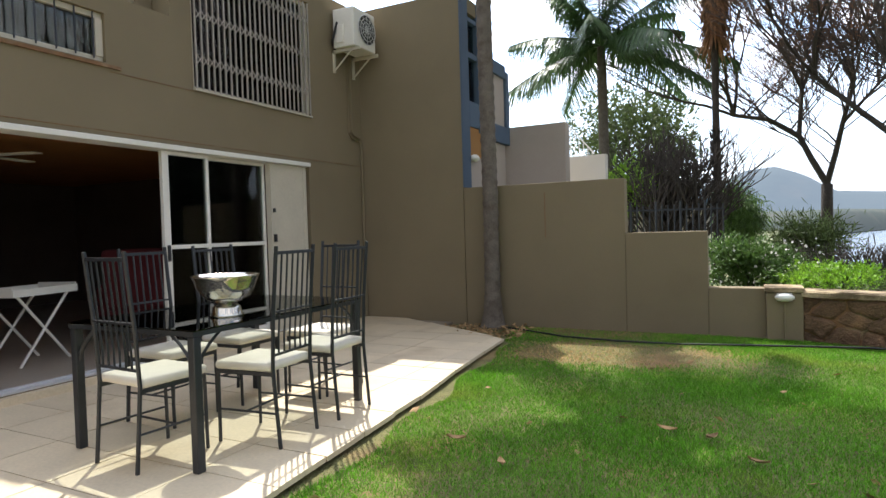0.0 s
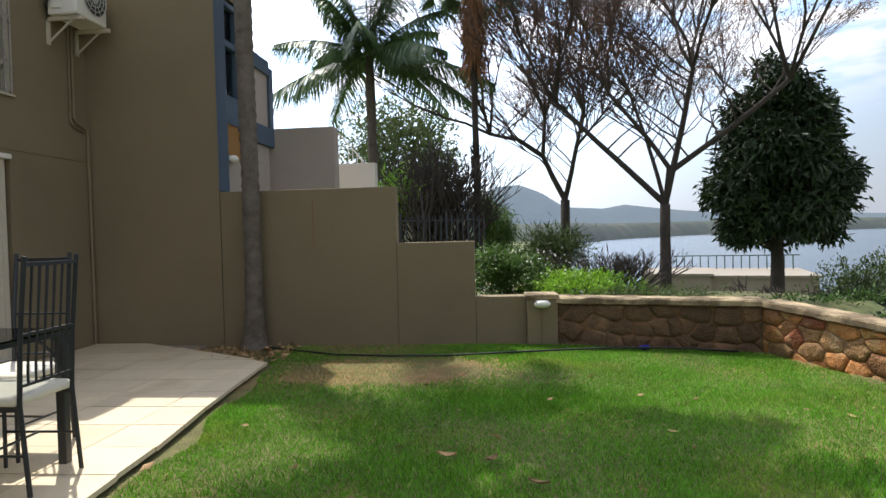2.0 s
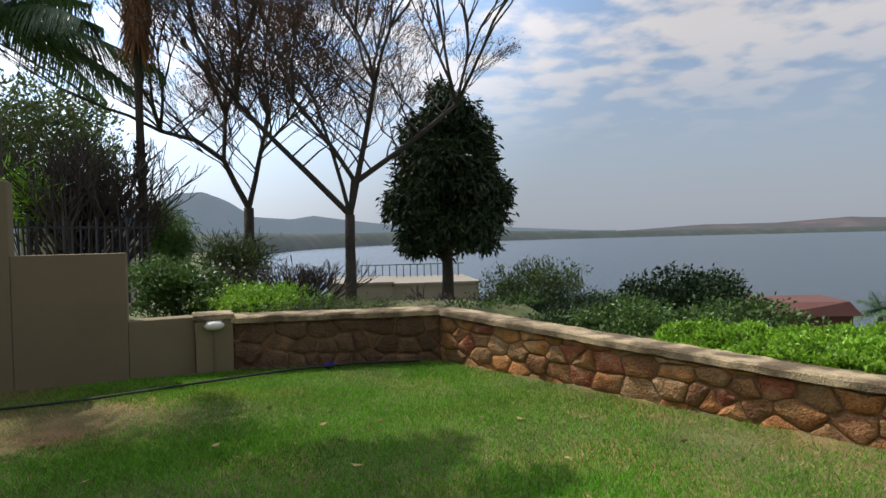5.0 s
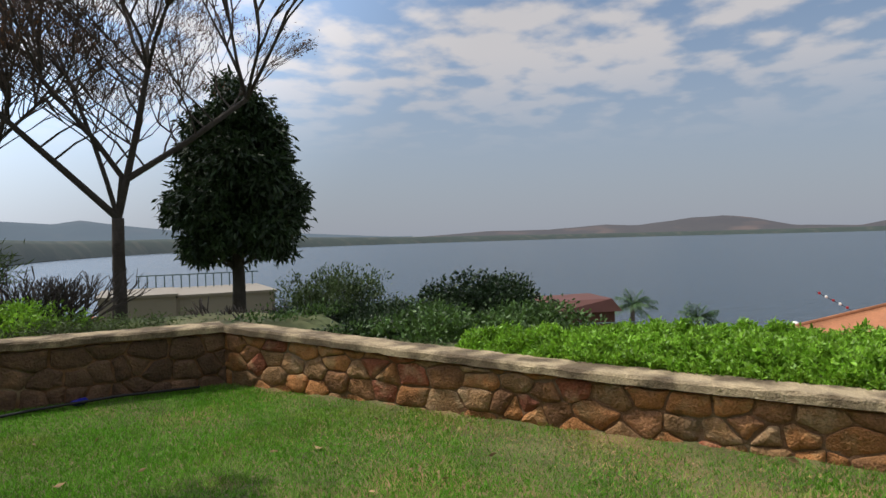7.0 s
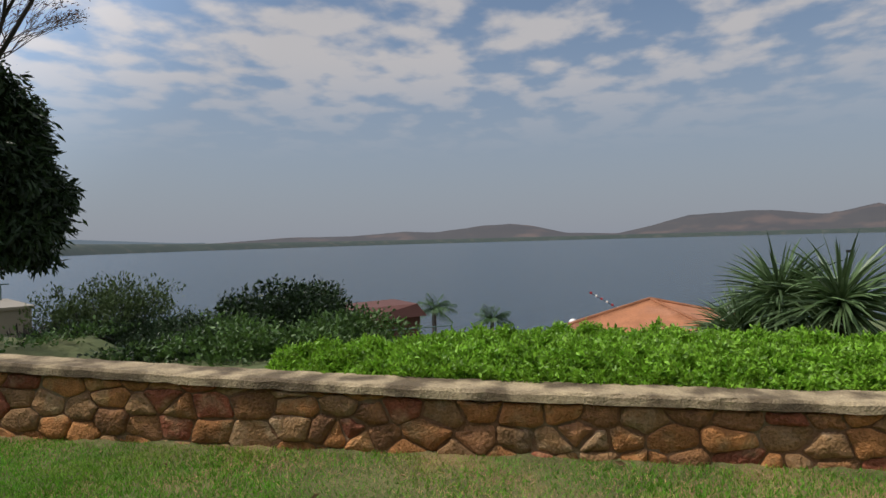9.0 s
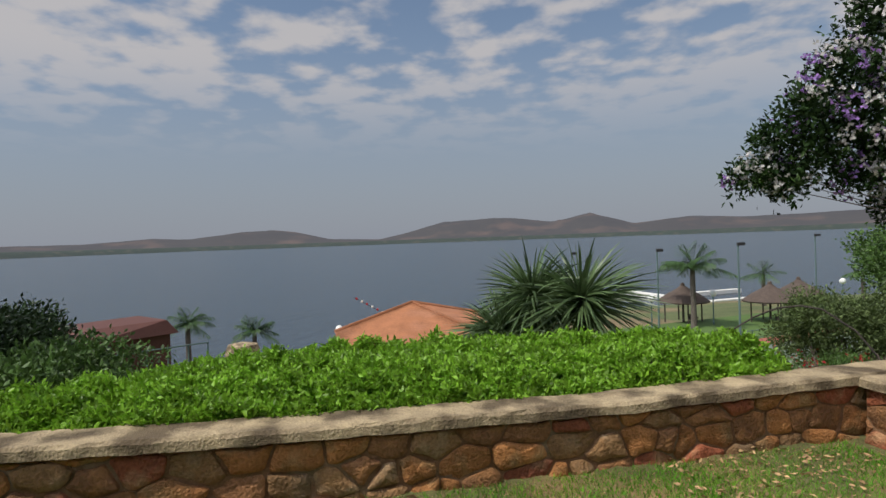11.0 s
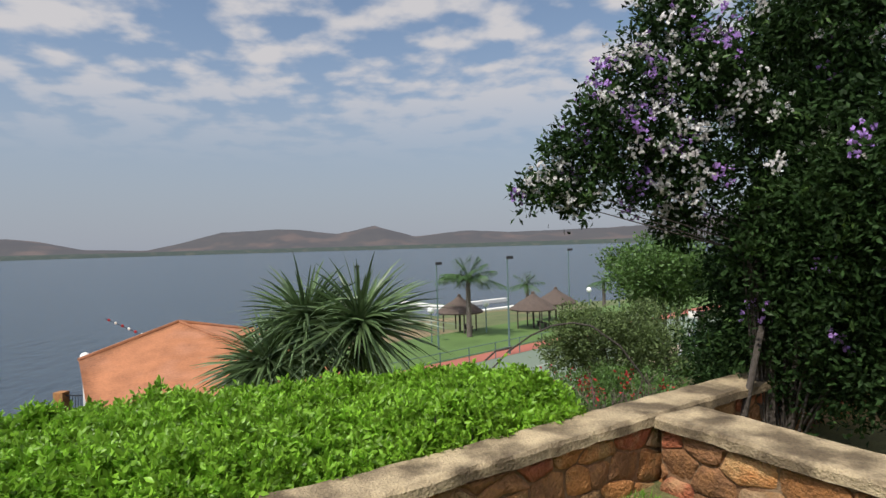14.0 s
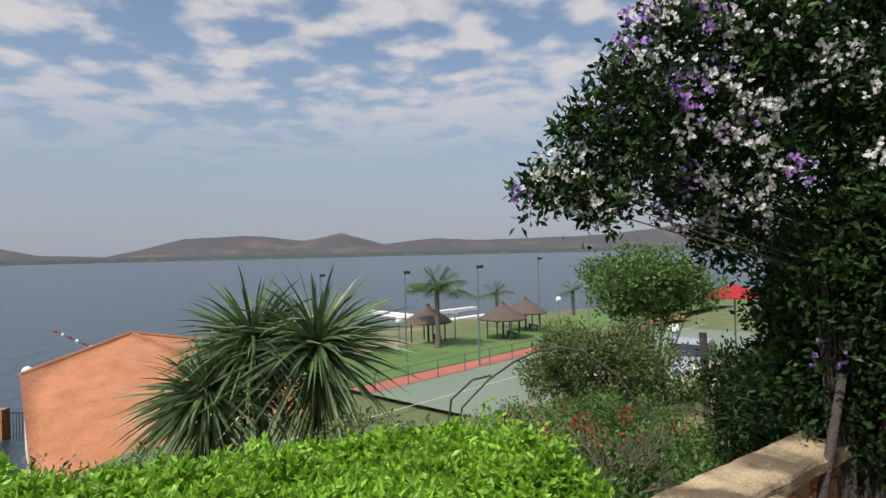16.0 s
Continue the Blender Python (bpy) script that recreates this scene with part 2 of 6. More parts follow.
M_MANGO = mat("dark_leaf", (0.030, 0.055, 0.017), 0.42, 0.3, 2, 20, 0, island=0.5, trans=0.06, spec=0.3)
M_SHRUB = mat("shrub_leaf", (0.022, 0.046, 0.012), 0.6, 0.3, 2, 20, 0, island=0.5, trans=0.08, spec=0.1)
M_LEAF = mat("mid_leaf", (0.075, 0.14, 0.03), 0.5, 0.3, 2, 20, 0, island=0.45, trans=0.25)
M_LIGHTLEAF = mat("hedge_leaf", (0.215, 0.40, 0.034), 0.42, 0.3, 3, 20, 0, island=0.45, trans=0.4, spec=0.4)
M_OLIVE = mat("olive_leaf", (0.095, 0.135, 0.04), 0.6, 0.3, 2, 20, 0, island=0.45, trans=0.2)
M_PALM = mat("palm_leaf", (0.055, 0.11, 0.032), 0.45, 0.3, 2, 20, 0, island=0.35, trans=0.2, spec=0.4)
M_PALMDRY = mat("dry_palm_leaf", (0.30, 0.15, 0.07), 0.8, 0.3, 2, 20, 0, island=0.4, trans=0.15)
M_YUCCA = mat("sword_leaf", (0.10, 0.155, 0.06), 0.4, 0.3, 2, 20, 0, island=0.4, trans=0.15, spec=0.45)
M_PETALW = mat("white_petal", (0.66, 0.63, 0.60), 0.6, 0.08, 4, 30, 0, island=0.15, trans=0.3)
M_PETALP = mat("violet_petal", (0.42, 0.24, 0.58), 0.6, 0.2, 4, 30, 0, island=0.3, trans=0.3)
M_PETALR = mat("red_petal", (0.34, 0.016, 0.02), 0.6, 0.2, 4, 30, 0, island=0.3, trans=0.2)
M_ROOF = mat("clay_tile", (0.31, 0.125, 0.055), 0.85, 0.3, 0.9, 9, 0.3, col2=(0.33, 0.145, 0.075), patch=0.1, patch_scale=0.4, rand=0.12, island=0.15)
M_ROOFDK = mat("maroon_roof", (0.11, 0.045, 0.035), 0.8, 0.15, 2, 20, 0.2)
M_COURT = mat("green_court", (0.145, 0.18, 0.13), 0.9, 0.1, 0.3, 6, 0.1)
M_COURTR = mat("red_court", (0.33, 0.11, 0.075), 0.9, 0.12, 0.3, 6, 0.1)
M_LINE = mat("court_line", (0.34, 0.36, 0.31), 0.9, 0.1, 2, 20, 0)
M_LAWNSOIL = mat("lawn_thatch", (0.13, 0.125, 0.045), 0.95, 0.4, 5, 60, 0.9, 0.02, col2=(0.26, 0.165, 0.075), patch=0.1, patch_scale=1.2)
M_DECK = mat("beige_render", (0.24, 0.21, 0.165), 0.9, 0.08, 1, 30, 0.1)
M_GRND = mat("slope_ground", (0.10, 0.12, 0.045), 0.95, 0.3, 0.35, 5, 0.6, 0.05, col2=(0.20, 0.15, 0.08), patch=0.08, patch_scale=0.12)
M_THATCH = mat("thatch", (0.095, 0.07, 0.055), 0.95, 0.3, 3, 30, 0.5, 0.03)
M_STEEL = mat("green_steel", (0.10, 0.15, 0.14), 0.5, 0.1, 3, 30, 0.05)
M_CAR = mat("silver_car_paint", (0.50, 0.51, 0.52), 0.25, 0.04, 3, 30, 0, metal=0.6)
M_TYRE = mat("tyre_rubber", (0.02, 0.02, 0.02), 0.8, 0.2, 8, 60, 0.2)
M_CARGLASS = mat("dark_car_glass", (0.02, 0.025, 0.03), 0.08, 0.05, 3, 30, 0, spec=0.6)
M_HOSE = mat("black_hose", (0.02, 0.02, 0.02), 0.5, 0.2, 8, 60, 0.1)
M_LAMPW = mat("frosted_lamp", (0.75, 0.74, 0.68), 0.35, 0.05, 5, 40, 0.05)
M_GLASS = glass_mat("window_glass", (0.62, 0.7, 0.68))
M_TABLEGLASS = glass_mat("table_glass", (0.70, 0.73, 0.71))
M_WATER = water_mat()
# the blue-grey glow in each paints the haze of distant air
M_HILL = painted_haze_mat("far_hill_haze", (0.075, 0.065, 0.04), (0.22, 0.14, 0.085), 0.7, (0.185, 0.19, 0.235))
M_HILLN = painted_haze_mat("hill_blue_haze", (0.05, 0.07, 0.05), (0.09, 0.09, 0.06), 0.7, (0.235, 0.30, 0.40))
M_SHORE = painted_haze_mat("far_shore_haze", (0.035, 0.05, 0.03), (0.09, 0.09, 0.06), 0.4, (0.16, 0.19, 0.22), 0.02)

# ---- mesh helpers ----


def link(name, me, material, parent=None, label=""):
    me.materials.append(material)
    ob = new(name, me)
    if parent:
        ob.parent = parent
    if label:
        ob["label"] = label
    return ob


def part(name, bm, material, parent=None, label="", smooth=False):
    me = bpy.data.meshes.new(name)
    bmesh.ops.recalc_face_normals(bm, faces=bm.faces)
    bm.to_mesh(me)
    bm.free()
    if smooth:
        me.shade_smooth()
    return link(name, me, material, parent, label)


def thing(name, label, category, group="", m=None, kind=""):
    ob = tagged(new(name), label, category, group, kind)
    if m is not None:
        ob.matrix_basis = m
    return ob


def pydata(name, verts, faces, material, parent=None, label="", smooth=False):
    me = bpy.data.meshes.new(name)
    me.from_pydata([tuple(v) for v in verts], [], faces)
    me.update()
    if smooth:
        me.shade_smooth()
    return link(name, me, material, parent, label)


def block(bm, lo, hi, bevel=0.0, m=None):
    """A box from corner lo to corner hi, its edges rounded off by bevel."""
    lo, hi = Vector(lo), Vector(hi)
    r = bmesh.ops.create_cube(bm, size=1.0)
    vs = r["verts"]
    for v in vs:
        v.co = Vector([(lo[i] + hi[i]) / 2 + v.co[i] * (hi[i] - lo[i]) for i in range(3)])
    if bevel:
        es = list({e for v in vs for e in v.link_edges})
        out = bmesh.ops.bevel(bm, geom=es, offset=bevel, segments=2, affect="EDGES", profile=0.5)
        vs = list({v for f in out["faces"] for v in f.verts} | {v for v in vs if v.is_valid})
    if m is not None:
        bmesh.ops.transform(bm, matrix=m, verts=vs)
    return bm


def boxes(*specs, bevel=0.0):
    bm = bmesh.new()
    for lo, hi in specs:
        block(bm, lo, hi, bevel)
    return bm


def tube(bm, pts, radii, sides=8, caps=True):
    """A round bar along pts."""
    pts = [Vector(p) for p in pts]
    if not hasattr(radii, "__len__"):
        radii = [radii] * len(pts)
    up = Vector((0, 0, 1))
    rings, ref = [], None
    for i, p in enumerate(pts):
        d = (pts[min(i + 1, len(pts) - 1)] - pts[max(i - 1, 0)]).normalized()
        if ref is None:
            ref = d.cross(up if abs(d.z) < 0.9 else Vector((1, 0, 0))).normalized()
        a = (ref - d * ref.dot(d)).normalized()
        ref = a
        b = d.cross(a)
        rings.append([bm.verts.new(p + (a * math.cos(2 * math.pi * k / sides) + b * math.sin(2 * math.pi * k / sides)) * radii[i]) for k in range(sides)])
    for r0, r1 in zip(rings, rings[1:]):
        for k in range(sides):
            bm.faces.new((r0[k], r0[(k + 1) % sides], r1[(k + 1) % sides], r1[k]))
    if caps:
        bm.faces.new(rings[0][::-1]); bm.faces.new(rings[-1])
    return bm


def lathe(bm, profile, sides=28, centre=(0, 0, 0)):
    """profile: (radius, height) from bottom to top, turned round the upright through centre."""
    c = Vector(centre)
    rings = [[bm.verts.new(c + Vector((r * math.cos(2 * math.pi * k / sides), r * math.sin(2 * math.pi * k / sides), z))) for k in range(sides)] for r, z in profile]
    for r0, r1 in zip(rings, rings[1:]):
        for k in range(sides):
            bm.faces.new((r0[k], r0[(k + 1) % sides], r1[(k + 1) % sides], r1[k]))
    return bm


class Sticks:
    """Many thin tapered bars gathered into one mesh."""

    def __init__(self):
        self.v, self.f = [], []

    def add(self, pts, radii, sides=5):
        pts = [Vector(p) for p in pts]
        base, n = len(self.v), len(pts)
        d = (pts[-1] - pts[0]).normalized()
        a = d.cross(Vector((0, 0, 1)) if abs(d.z) < 0.9 else Vector((1, 0, 0))).normalized()
        b = d.cross(a)
        for p, r in zip(pts, radii):
            for k in range(sides):
                t = 2 * math.pi * k / sides
                self.v.append(p + (a * math.cos(t) + b * math.sin(t)) * r)
        for i in range(n - 1):
            for k in range(sides):
                k2 = (k + 1) % sides
                self.f.append((base + i * sides + k, base + i * sides + k2, base + (i + 1) * sides + k2, base + (i + 1) * sides + k))
        self.f.append(tuple(base + (n - 1) * sides + k for k in range(sides)))

    def make(self, name, material, parent=None, label="", smooth=True):
        return pydata(name, self.v, self.f, material, parent, label, smooth)


def leaves(name, pos, way, length, width, material, parent=None, label="", seed=1, fold=0.25, vary=0.35):
    """One mesh of folded leaf blades: pos, way (N x 3): where each grows and which way it points."""
    rng = np.random.default_rng(seed)
    n = len(pos)
    way = way / np.maximum(np.linalg.norm(way, axis=1, keepdims=True), 1e-6)
    side = np.cross(way, rng.normal(size=(n, 3)))
    side /= np.maximum(np.linalg.norm(side, axis=1, keepdims=True), 1e-6)
    nor = np.cross(side, way)
    ln = (length * (1 + vary * rng.uniform(-1, 1, (n, 1))))
    w = ln * width / length / 2
    mid = pos + way * ln * 0.5
    v = np.stack([pos, mid + side * w + nor * w * fold, pos + way * ln - nor * ln * 0.08, mid - side * w + nor * w * fold], 1).reshape(-1, 3)
    me = bpy.data.meshes.new(name)
    idx = np.arange(n)[:, None] * 4
    tri = np.concatenate([idx + [0, 1, 2], idx + [0, 2, 3]], 1).reshape(-1)
    me.vertices.add(4 * n); me.loops.add(6 * n); me.polygons.add(2 * n)
    me.vertices.foreach_set("co", v.ravel())
    me.loops.foreach_set("vertex_index", tri)
    me.polygons.foreach_set("loop_start", np.arange(0, 6 * n, 3))
    me.update(); me.validate()
    return link(name, me, material, parent, label)


def clumps(rng, blobs, per, spread=0.16, shell=0.55):
    """Leaf places and ways: little sprays set through the outer part of each blob (centre, radii)."""
    P, W = [], []
    for c, r, count in blobs:
        d = rng.normal(size=(count, 3))
        d /= np.linalg.norm(d, axis=1, keepdims=True)
        k = rng.uniform(shell, 1.0, (count, 1)) * (1 + 0.12 * rng.normal(size=(count, 1)))
        q = np.array(c) + d * k * np.array(r)
        p = np.repeat(q, per, 0) + rng.normal(size=(count * per, 3)) * spread * 0.35
        w = np.repeat(d, per, 0) * 0.6 + rng.normal(size=(count * per, 3)) * 0.75
        P.append(p); W.append(w)
    return np.concatenate(P), np.concatenate(W)

# ---- ground and water ----
WC, WS, WD = math.cos(0.3514), math.sin(0.3514), 5.082      # lake-side garden wall: x * WC + y * WS = WD along its inner face
FX, SIDE_Y = -4.70, 7.305                                     # front of the house, return wall


def beyond(x, y):
    return x * WC + y * WS - WD


def wall_y(x):
    return 7.357 + 0.0138 * x


def wall_x(y):
    return (WD - y * WS) / WC


COPING = ((-4.0, 0.29), (-0.15, 0.262), (1.43, 0.24), (3.54, 0.29), (5.2, 0.365), (6.87, 0.458))


def coping_z(y):
    return float(np.interp(y, [p[0] for p in COPING], [p[1] for p in COPING]))


def steps(v, pairs):
    return float(np.interp(v, [p[0] for p in pairs], [p[1] for p in pairs]))


EAST = [(-50, 0), (0.06, 0), (0.35, 0.2), (2.0, 0.2), (2.7, -0.55), (4.5, -1.0), (7, -2.2), (9.5, -3.8), (12, -4.2), (16, -5.0), (20, -6.0), (30, -6.05), (34, -6.1), (46, -6.3), (58, -6.9), (66, -7.9), (70, -9.2), (120, -14), (400, -20), (6000, -40)]
NORTH = [(-50, 0), (0.1, 0), (0.45, 0.22), (2, 0.2), (9, -0.5), (24, -1.6), (60, -3.2), (200, -6), (6000, -6)]


def lawn_z(x, y):
    return -0.055 - 0.014 * max(0.0, min(x, 6.0)) - 0.004 * max(0.0, 7 - y) * max(0.0, min(1.0, x / 3))


def ground_z(x, y):
    de, dn = beyond(x, y), y - wall_y(x)
    z = lawn_z(x, y)
    e, n = steps(de, EAST), steps(dn, NORTH) if x > -12 else 0.0
    z = z + (e + n if not (de > 0.1 and dn > 0.1) else max(min(e, n), e + n) if de < 3 else e + min(0, n))
    ramp = lambda v: max(0.0, min(1.0, v))
    z -= 0.8 * ramp((0.5 - y) / 0.8) * ramp((de - 0.3) / 0.4) * (1 - ramp((de - 2.3) / 1.2))
    z -= 5.0 * ramp((y - 5) / 4) * ramp((80 - y) / 10) * ramp((de - 25) / 5) * ramp((80 - de) / 10)
    far = math.hypot(x, y)
    if far > 60:
        yaw = math.degrees(math.atan2(-x, y))
        k = max(0.0, min(1.0, (yaw + 9) / 5)) if yaw < 150 else 0.0
        k = max(k, 1.0 if yaw < -150 else 0.0)
        z = z * (1 - k) + k * max(z, min(-6.5 + far * 0.004, 2))
    return z


def graded(lo, hi, fine_lo, fine_hi, step, grow=1.22):
    a = list(np.arange(fine_lo, fine_hi + 1e-6, step))
    s, v = step, fine_hi
    while v < hi:
        s *= grow; v += s; a.append(min(v, hi))
    s, v = step, fine_lo
    while v > lo:
        s *= grow; v -= s; a.insert(0, max(v, lo))
    return a


def build_ground():
    xs, ys = graded(-4500, 4500, -5, 9, 0.2), graded(-4500, 4500, -3, 11, 0.2)
    verts = [(x, y, ground_z(x, y) + (0.012 * noise.noise(Vector((x * 1.3, y * 1.3, 0))) if abs(x) < 20 and abs(y) < 20 else 0)) for y in ys for x in xs]
    n = len(xs)
    faces = [(j * n + i, j * n + i + 1, (j + 1) * n + i + 1, (j + 1) * n + i) for j in range(len(ys) - 1) for i in range(n - 1)]
    g = pydata("ground", verts, faces, M_GRND, smooth=True)
    g.data.materials.append(M_LAWNSOIL)
    for f, c in zip(g.data.polygons, faces):
        x, y = verts[c[0]][0] + 0.1, verts[c[0]][1] + 0.1
        if -5 < x < 7 and -3 < y < wall_y(x) and beyond(x, y) < 0.15:
            f.material_index = 1
    tagged(g, "garden soil and grassy slope running down to the lake", "ground", kind="structure")
    r = 4400
    tagged(pydata("water", [(-r, -r, -8.5), (r, -r, -8.5), (r, r, -8.5), (-r, r, -8.5)], [(0, 1, 2, 3)], M_WATER), "grey-blue lake water with fine ripples", "lake", kind="structure")


build_ground()


def ridge(name, label, material, table, r0, depth, rough, seed, lo, hi, base=-9):
    """A range of far land: crest heights by bearing (degrees left of +y), rising from radius r0."""
    tab = sorted(table)
    verts, faces = [], []
    yaws = np.arange(lo, hi + 0.01, 0.4)
    prof = ((0, 0), (0.12, 0.22), (0.35, 0.55), (0.62, 0.86), (1, 1), (1.5, 0.6), (2.2, 0))
    for yaw in yaws:
        h = np.interp(yaw, [p[0] for p in tab], [p[1] for p in tab])
        rr = np.interp(yaw, [p[0] for p in r0], [p[1] for p in r0]) if hasattr(r0, "__len__") else r0
        a = math.radians(yaw)
        for d, k in prof:
            q = rr + d * depth
            bumpy = rough * (noise.noise(Vector((yaw * 0.35, d * 2.2, seed))) + 0.5 * noise.noise(Vector((yaw * 1.1, d * 4, seed)))) * min(1, k * 1.6)
            z = base + (h - base) * k + bumpy * max(h, 8) * (0.25 if k < 1 else 0.06)
            verts.append((-math.sin(a) * q, math.cos(a) * q, z * q / (rr + depth)))
    m = len(prof)
    for i in range(len(yaws) - 1):
        for j in range(m - 1):
            faces.append((i * m + j, i * m + j + 1, (i + 1) * m + j + 1, (i + 1) * m + j))
    return tagged(pydata(name, verts, faces, material, smooth=True), label, "hills", kind="structure")


HILLS = ((-147.6, 90), (-128.4, 107), (-121.5, 70), (-115.3, 62), (-109.5, 60), (-105.5, 72), (-101.5, 55), (-100.6, 50), (-96.8, 107), (-93.5, 72), (-89.5, 96), (-88, 98), (-83.2, 88), (-79.5, 40), (-77.1, 14), (-72.5, 24), (-69.5, 62), (-67.2, 75), (-64.5, 68), (-60.5, 42), (-57.5, 51), (-52.5, 33), (-46.8, 34), (-40.5, 16), (-33.5, 10), (-27.6, 8))
ridge("backdrop_east_hills", "brown hills across the lake, haze painted in", M_HILL, HILLS, 2500, 500, 0.95, 3.0, -149.6, -28)
HILLS_N = ((-37.6, 20), (-27.6, 52), (-21.6, 66), (-18.2, 74), (-14.7, 96), (-11.6, 121), (-9.7, 104), (-6.3, 118), (-4.2, 190), (-2.1, 236), (-0.1, 228), (1.8, 186), (6.3, 130), (14.3, 100), (22.4, 90), (42.4, 60))
ridge("backdrop_north_hills", "mountain range beyond the lake, painted with blue haze", M_HILLN, HILLS_N, 2500, 500, 0.25, 7.0, -39.6, 42)
ridge("backdrop_shore", "dark wooded far shore with small houses, haze painted in", M_SHORE, ((-152, 9), (-120, 9), (-100, 7), (-80, 6), (-60, 6), (-40, 9), (-25, 14), (-12, 9), (-5, 8), (5, 8), (40, 9)),
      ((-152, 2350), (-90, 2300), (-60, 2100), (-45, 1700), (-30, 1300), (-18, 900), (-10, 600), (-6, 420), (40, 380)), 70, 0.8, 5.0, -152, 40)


# ---- the house ----
def wall_with_holes(name, label, axis_x, y0, y1, z0, z1, thick, holes, material):
    """An upright wall in the plane x = axis_x (its front), running along y, with openings (ya, yb, za, zb) cut right through."""
    bm = bmesh.new()
    cuts = sorted({y0, y1, *[h[0] for h in holes], *[h[1] for h in holes]})
    cuts = [c for c in cuts if y0 <= c <= y1]
    for a, b in zip(cuts, cuts[1:]):
        hs = sorted([h for h in holes if h[0] <= a and h[1] >= b], key=lambda h: h[2])
        z = z0
        for h in hs:
            if h[2] > z:
                block(bm, (axis_x - thick, a, z), (axis_x, b, h[2]))
            z = h[3]
        if z < z1:
            block(bm, (axis_x - thick, a, z), (axis_x, b, z1))
    bmesh.ops.remove_doubles(bm, verts=bm.verts, dist=0.0005)
    inner = [f for f in bm.faces if len([g for g in bm.faces if g is not f and (g.calc_center_median() - f.calc_center_median()).length < 1e-4])]
    bmesh.ops.delete(bm, geom=inner, context="FACES")
    return tagged(part(name, bm, material), label, "wall", kind="structure")


DOOR = (0.3, 6.09, 0.07, 2.14)
WIN_A, WIN_B = (1.2, 3.37, 2.79, 3.22), (4.31, 6.18, 2.735, 4.2)
HOUSE_TOP = 4.42
NX = -3.09
# top drops to 3.4 out of view, invented to let sun reach the patio
wall_with_holes("wall_front", "taupe rendered house front with a faint seam, unseen top kept low for sun", FX, -6.0, 4.05, -0.3, 3.4, 0.24, [DOOR, WIN_A], M_WALL)
wall_with_holes("wall_front_high", "taller taupe rendered part of the house front", FX, 4.05, 7.54, -0.3, HOUSE_TOP, 0.24, [DOOR, WIN_B], M_WALL)
tagged(part("wall_return", boxes(((FX + 0.002, SIDE_Y, -0.3), (NX, SIDE_Y + 0.24, HOUSE_TOP))), M_WALL), "tall taupe rendered return wall in shade", "wall", kind="structure")
# the room behind the sliding doors
RX = FX - 0.24
tagged(part("floor_indoor", boxes(((-11.5, -1.0, -0.1), (RX + 0.2, 7.3, 0.065))), M_INFLOOR), "polished beige floor tiles inside the dim lounge", "floor", kind="structure")
tagged(part("ceiling", boxes(((-11.5, -1.0, 2.3), (RX, 7.3, 2.66))), M_CEIL), "dim warm brown lounge ceiling", "ceiling", kind="structure")
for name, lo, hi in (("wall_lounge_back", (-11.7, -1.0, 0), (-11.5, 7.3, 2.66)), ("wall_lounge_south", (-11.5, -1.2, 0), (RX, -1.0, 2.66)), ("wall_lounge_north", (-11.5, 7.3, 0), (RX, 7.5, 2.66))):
    tagged(part(name, boxes((lo, hi)), M_DARK), "plain lounge wall, coloured dark for the dim room", "wall", kind="structure")
tagged(part("wall_upper_room", boxes(((-9.5, -1.0, 2.68), (-9.4, 4.05, 3.2)), ((-9.5, 4.06, 2.68), (-9.4, 7.3, 4.15)), ((-9.4, 7.1, 2.68), (RX, 7.3, 4.15)), ((-9.4, -1.0, 2.68), (RX, -0.8, 3.2))), M_DARK), "upstairs room behind the windows, walls coloured dark for its shade", "wall", kind="structure")
# the low slab follows that invented step in the unseen roof line
tagged(part("roof_slab", boxes(((-12, -6, 3.24), (RX - 0.002, 4.05, 3.38)), ((-12, 4.06, 4.2), (RX - 0.002, 7.55, 4.38)), ((-12, 3.85, 3.385), (RX - 0.002, 4.05, 4.38)), ((FX + 0.001, 7.55, HOUSE_TOP - 0.2), (NX, 8.35, HOUSE_TOP))), M_WALL), "flat taupe roof edge of the house, stepped low out of view for sunlight", "roof", kind="structure")
tagged(part("seam_trim", boxes(((FX, -6, 2.185), (FX + 0.004, 7.3, 2.191)), ((FX, 3.4, 2.715), (FX + 0.005, 4.31, 2.721)), ((FX, -1, 2.745), (FX + 0.02, 3.5, 2.775))), M_MORTAR), "thin shadow seam in the render", "trim", kind="structure")


def window(name, label, y0, y1, z0, z1, bars=False):
    w = thing(name, label, "window", m=pose(FX - 0.1, y0, z0), kind="structure")
    W, H = y1 - y0, z1 - z0
    part("window_frame", boxes(((0, 0, 0), (0.06, W, 0.05)), ((0, 0, H - 0.05), (0.06, W, H)), ((0, 0, 0.05), (0.06, 0.05, H - 0.05)), ((0, W - 0.07, 0.05), (0.07, W, H - 0.05)), bevel=0.004), M_CREAM, w)
    p = part("pane", boxes(((0.02, 0.05, 0.05), (0.028, W - 0.07, H - 0.05))), M_GLASS, w)
    p.visible_shadow = False
    return w


win_a = window("window_1", "dark upstairs window with iron bars and a cream frame", *WIN_A)
for y in np.arange(1.35, 3.3, 0.16):
    part("bar", tube(bmesh.new(), [(0.085, y - 1.2, 0.02), (0.085, y - 1.2, 0.42)], 0.008, 6), M_IRON, win_a)
win_b = window("window_2", "upstairs window behind a white folding security grille", *WIN_B)


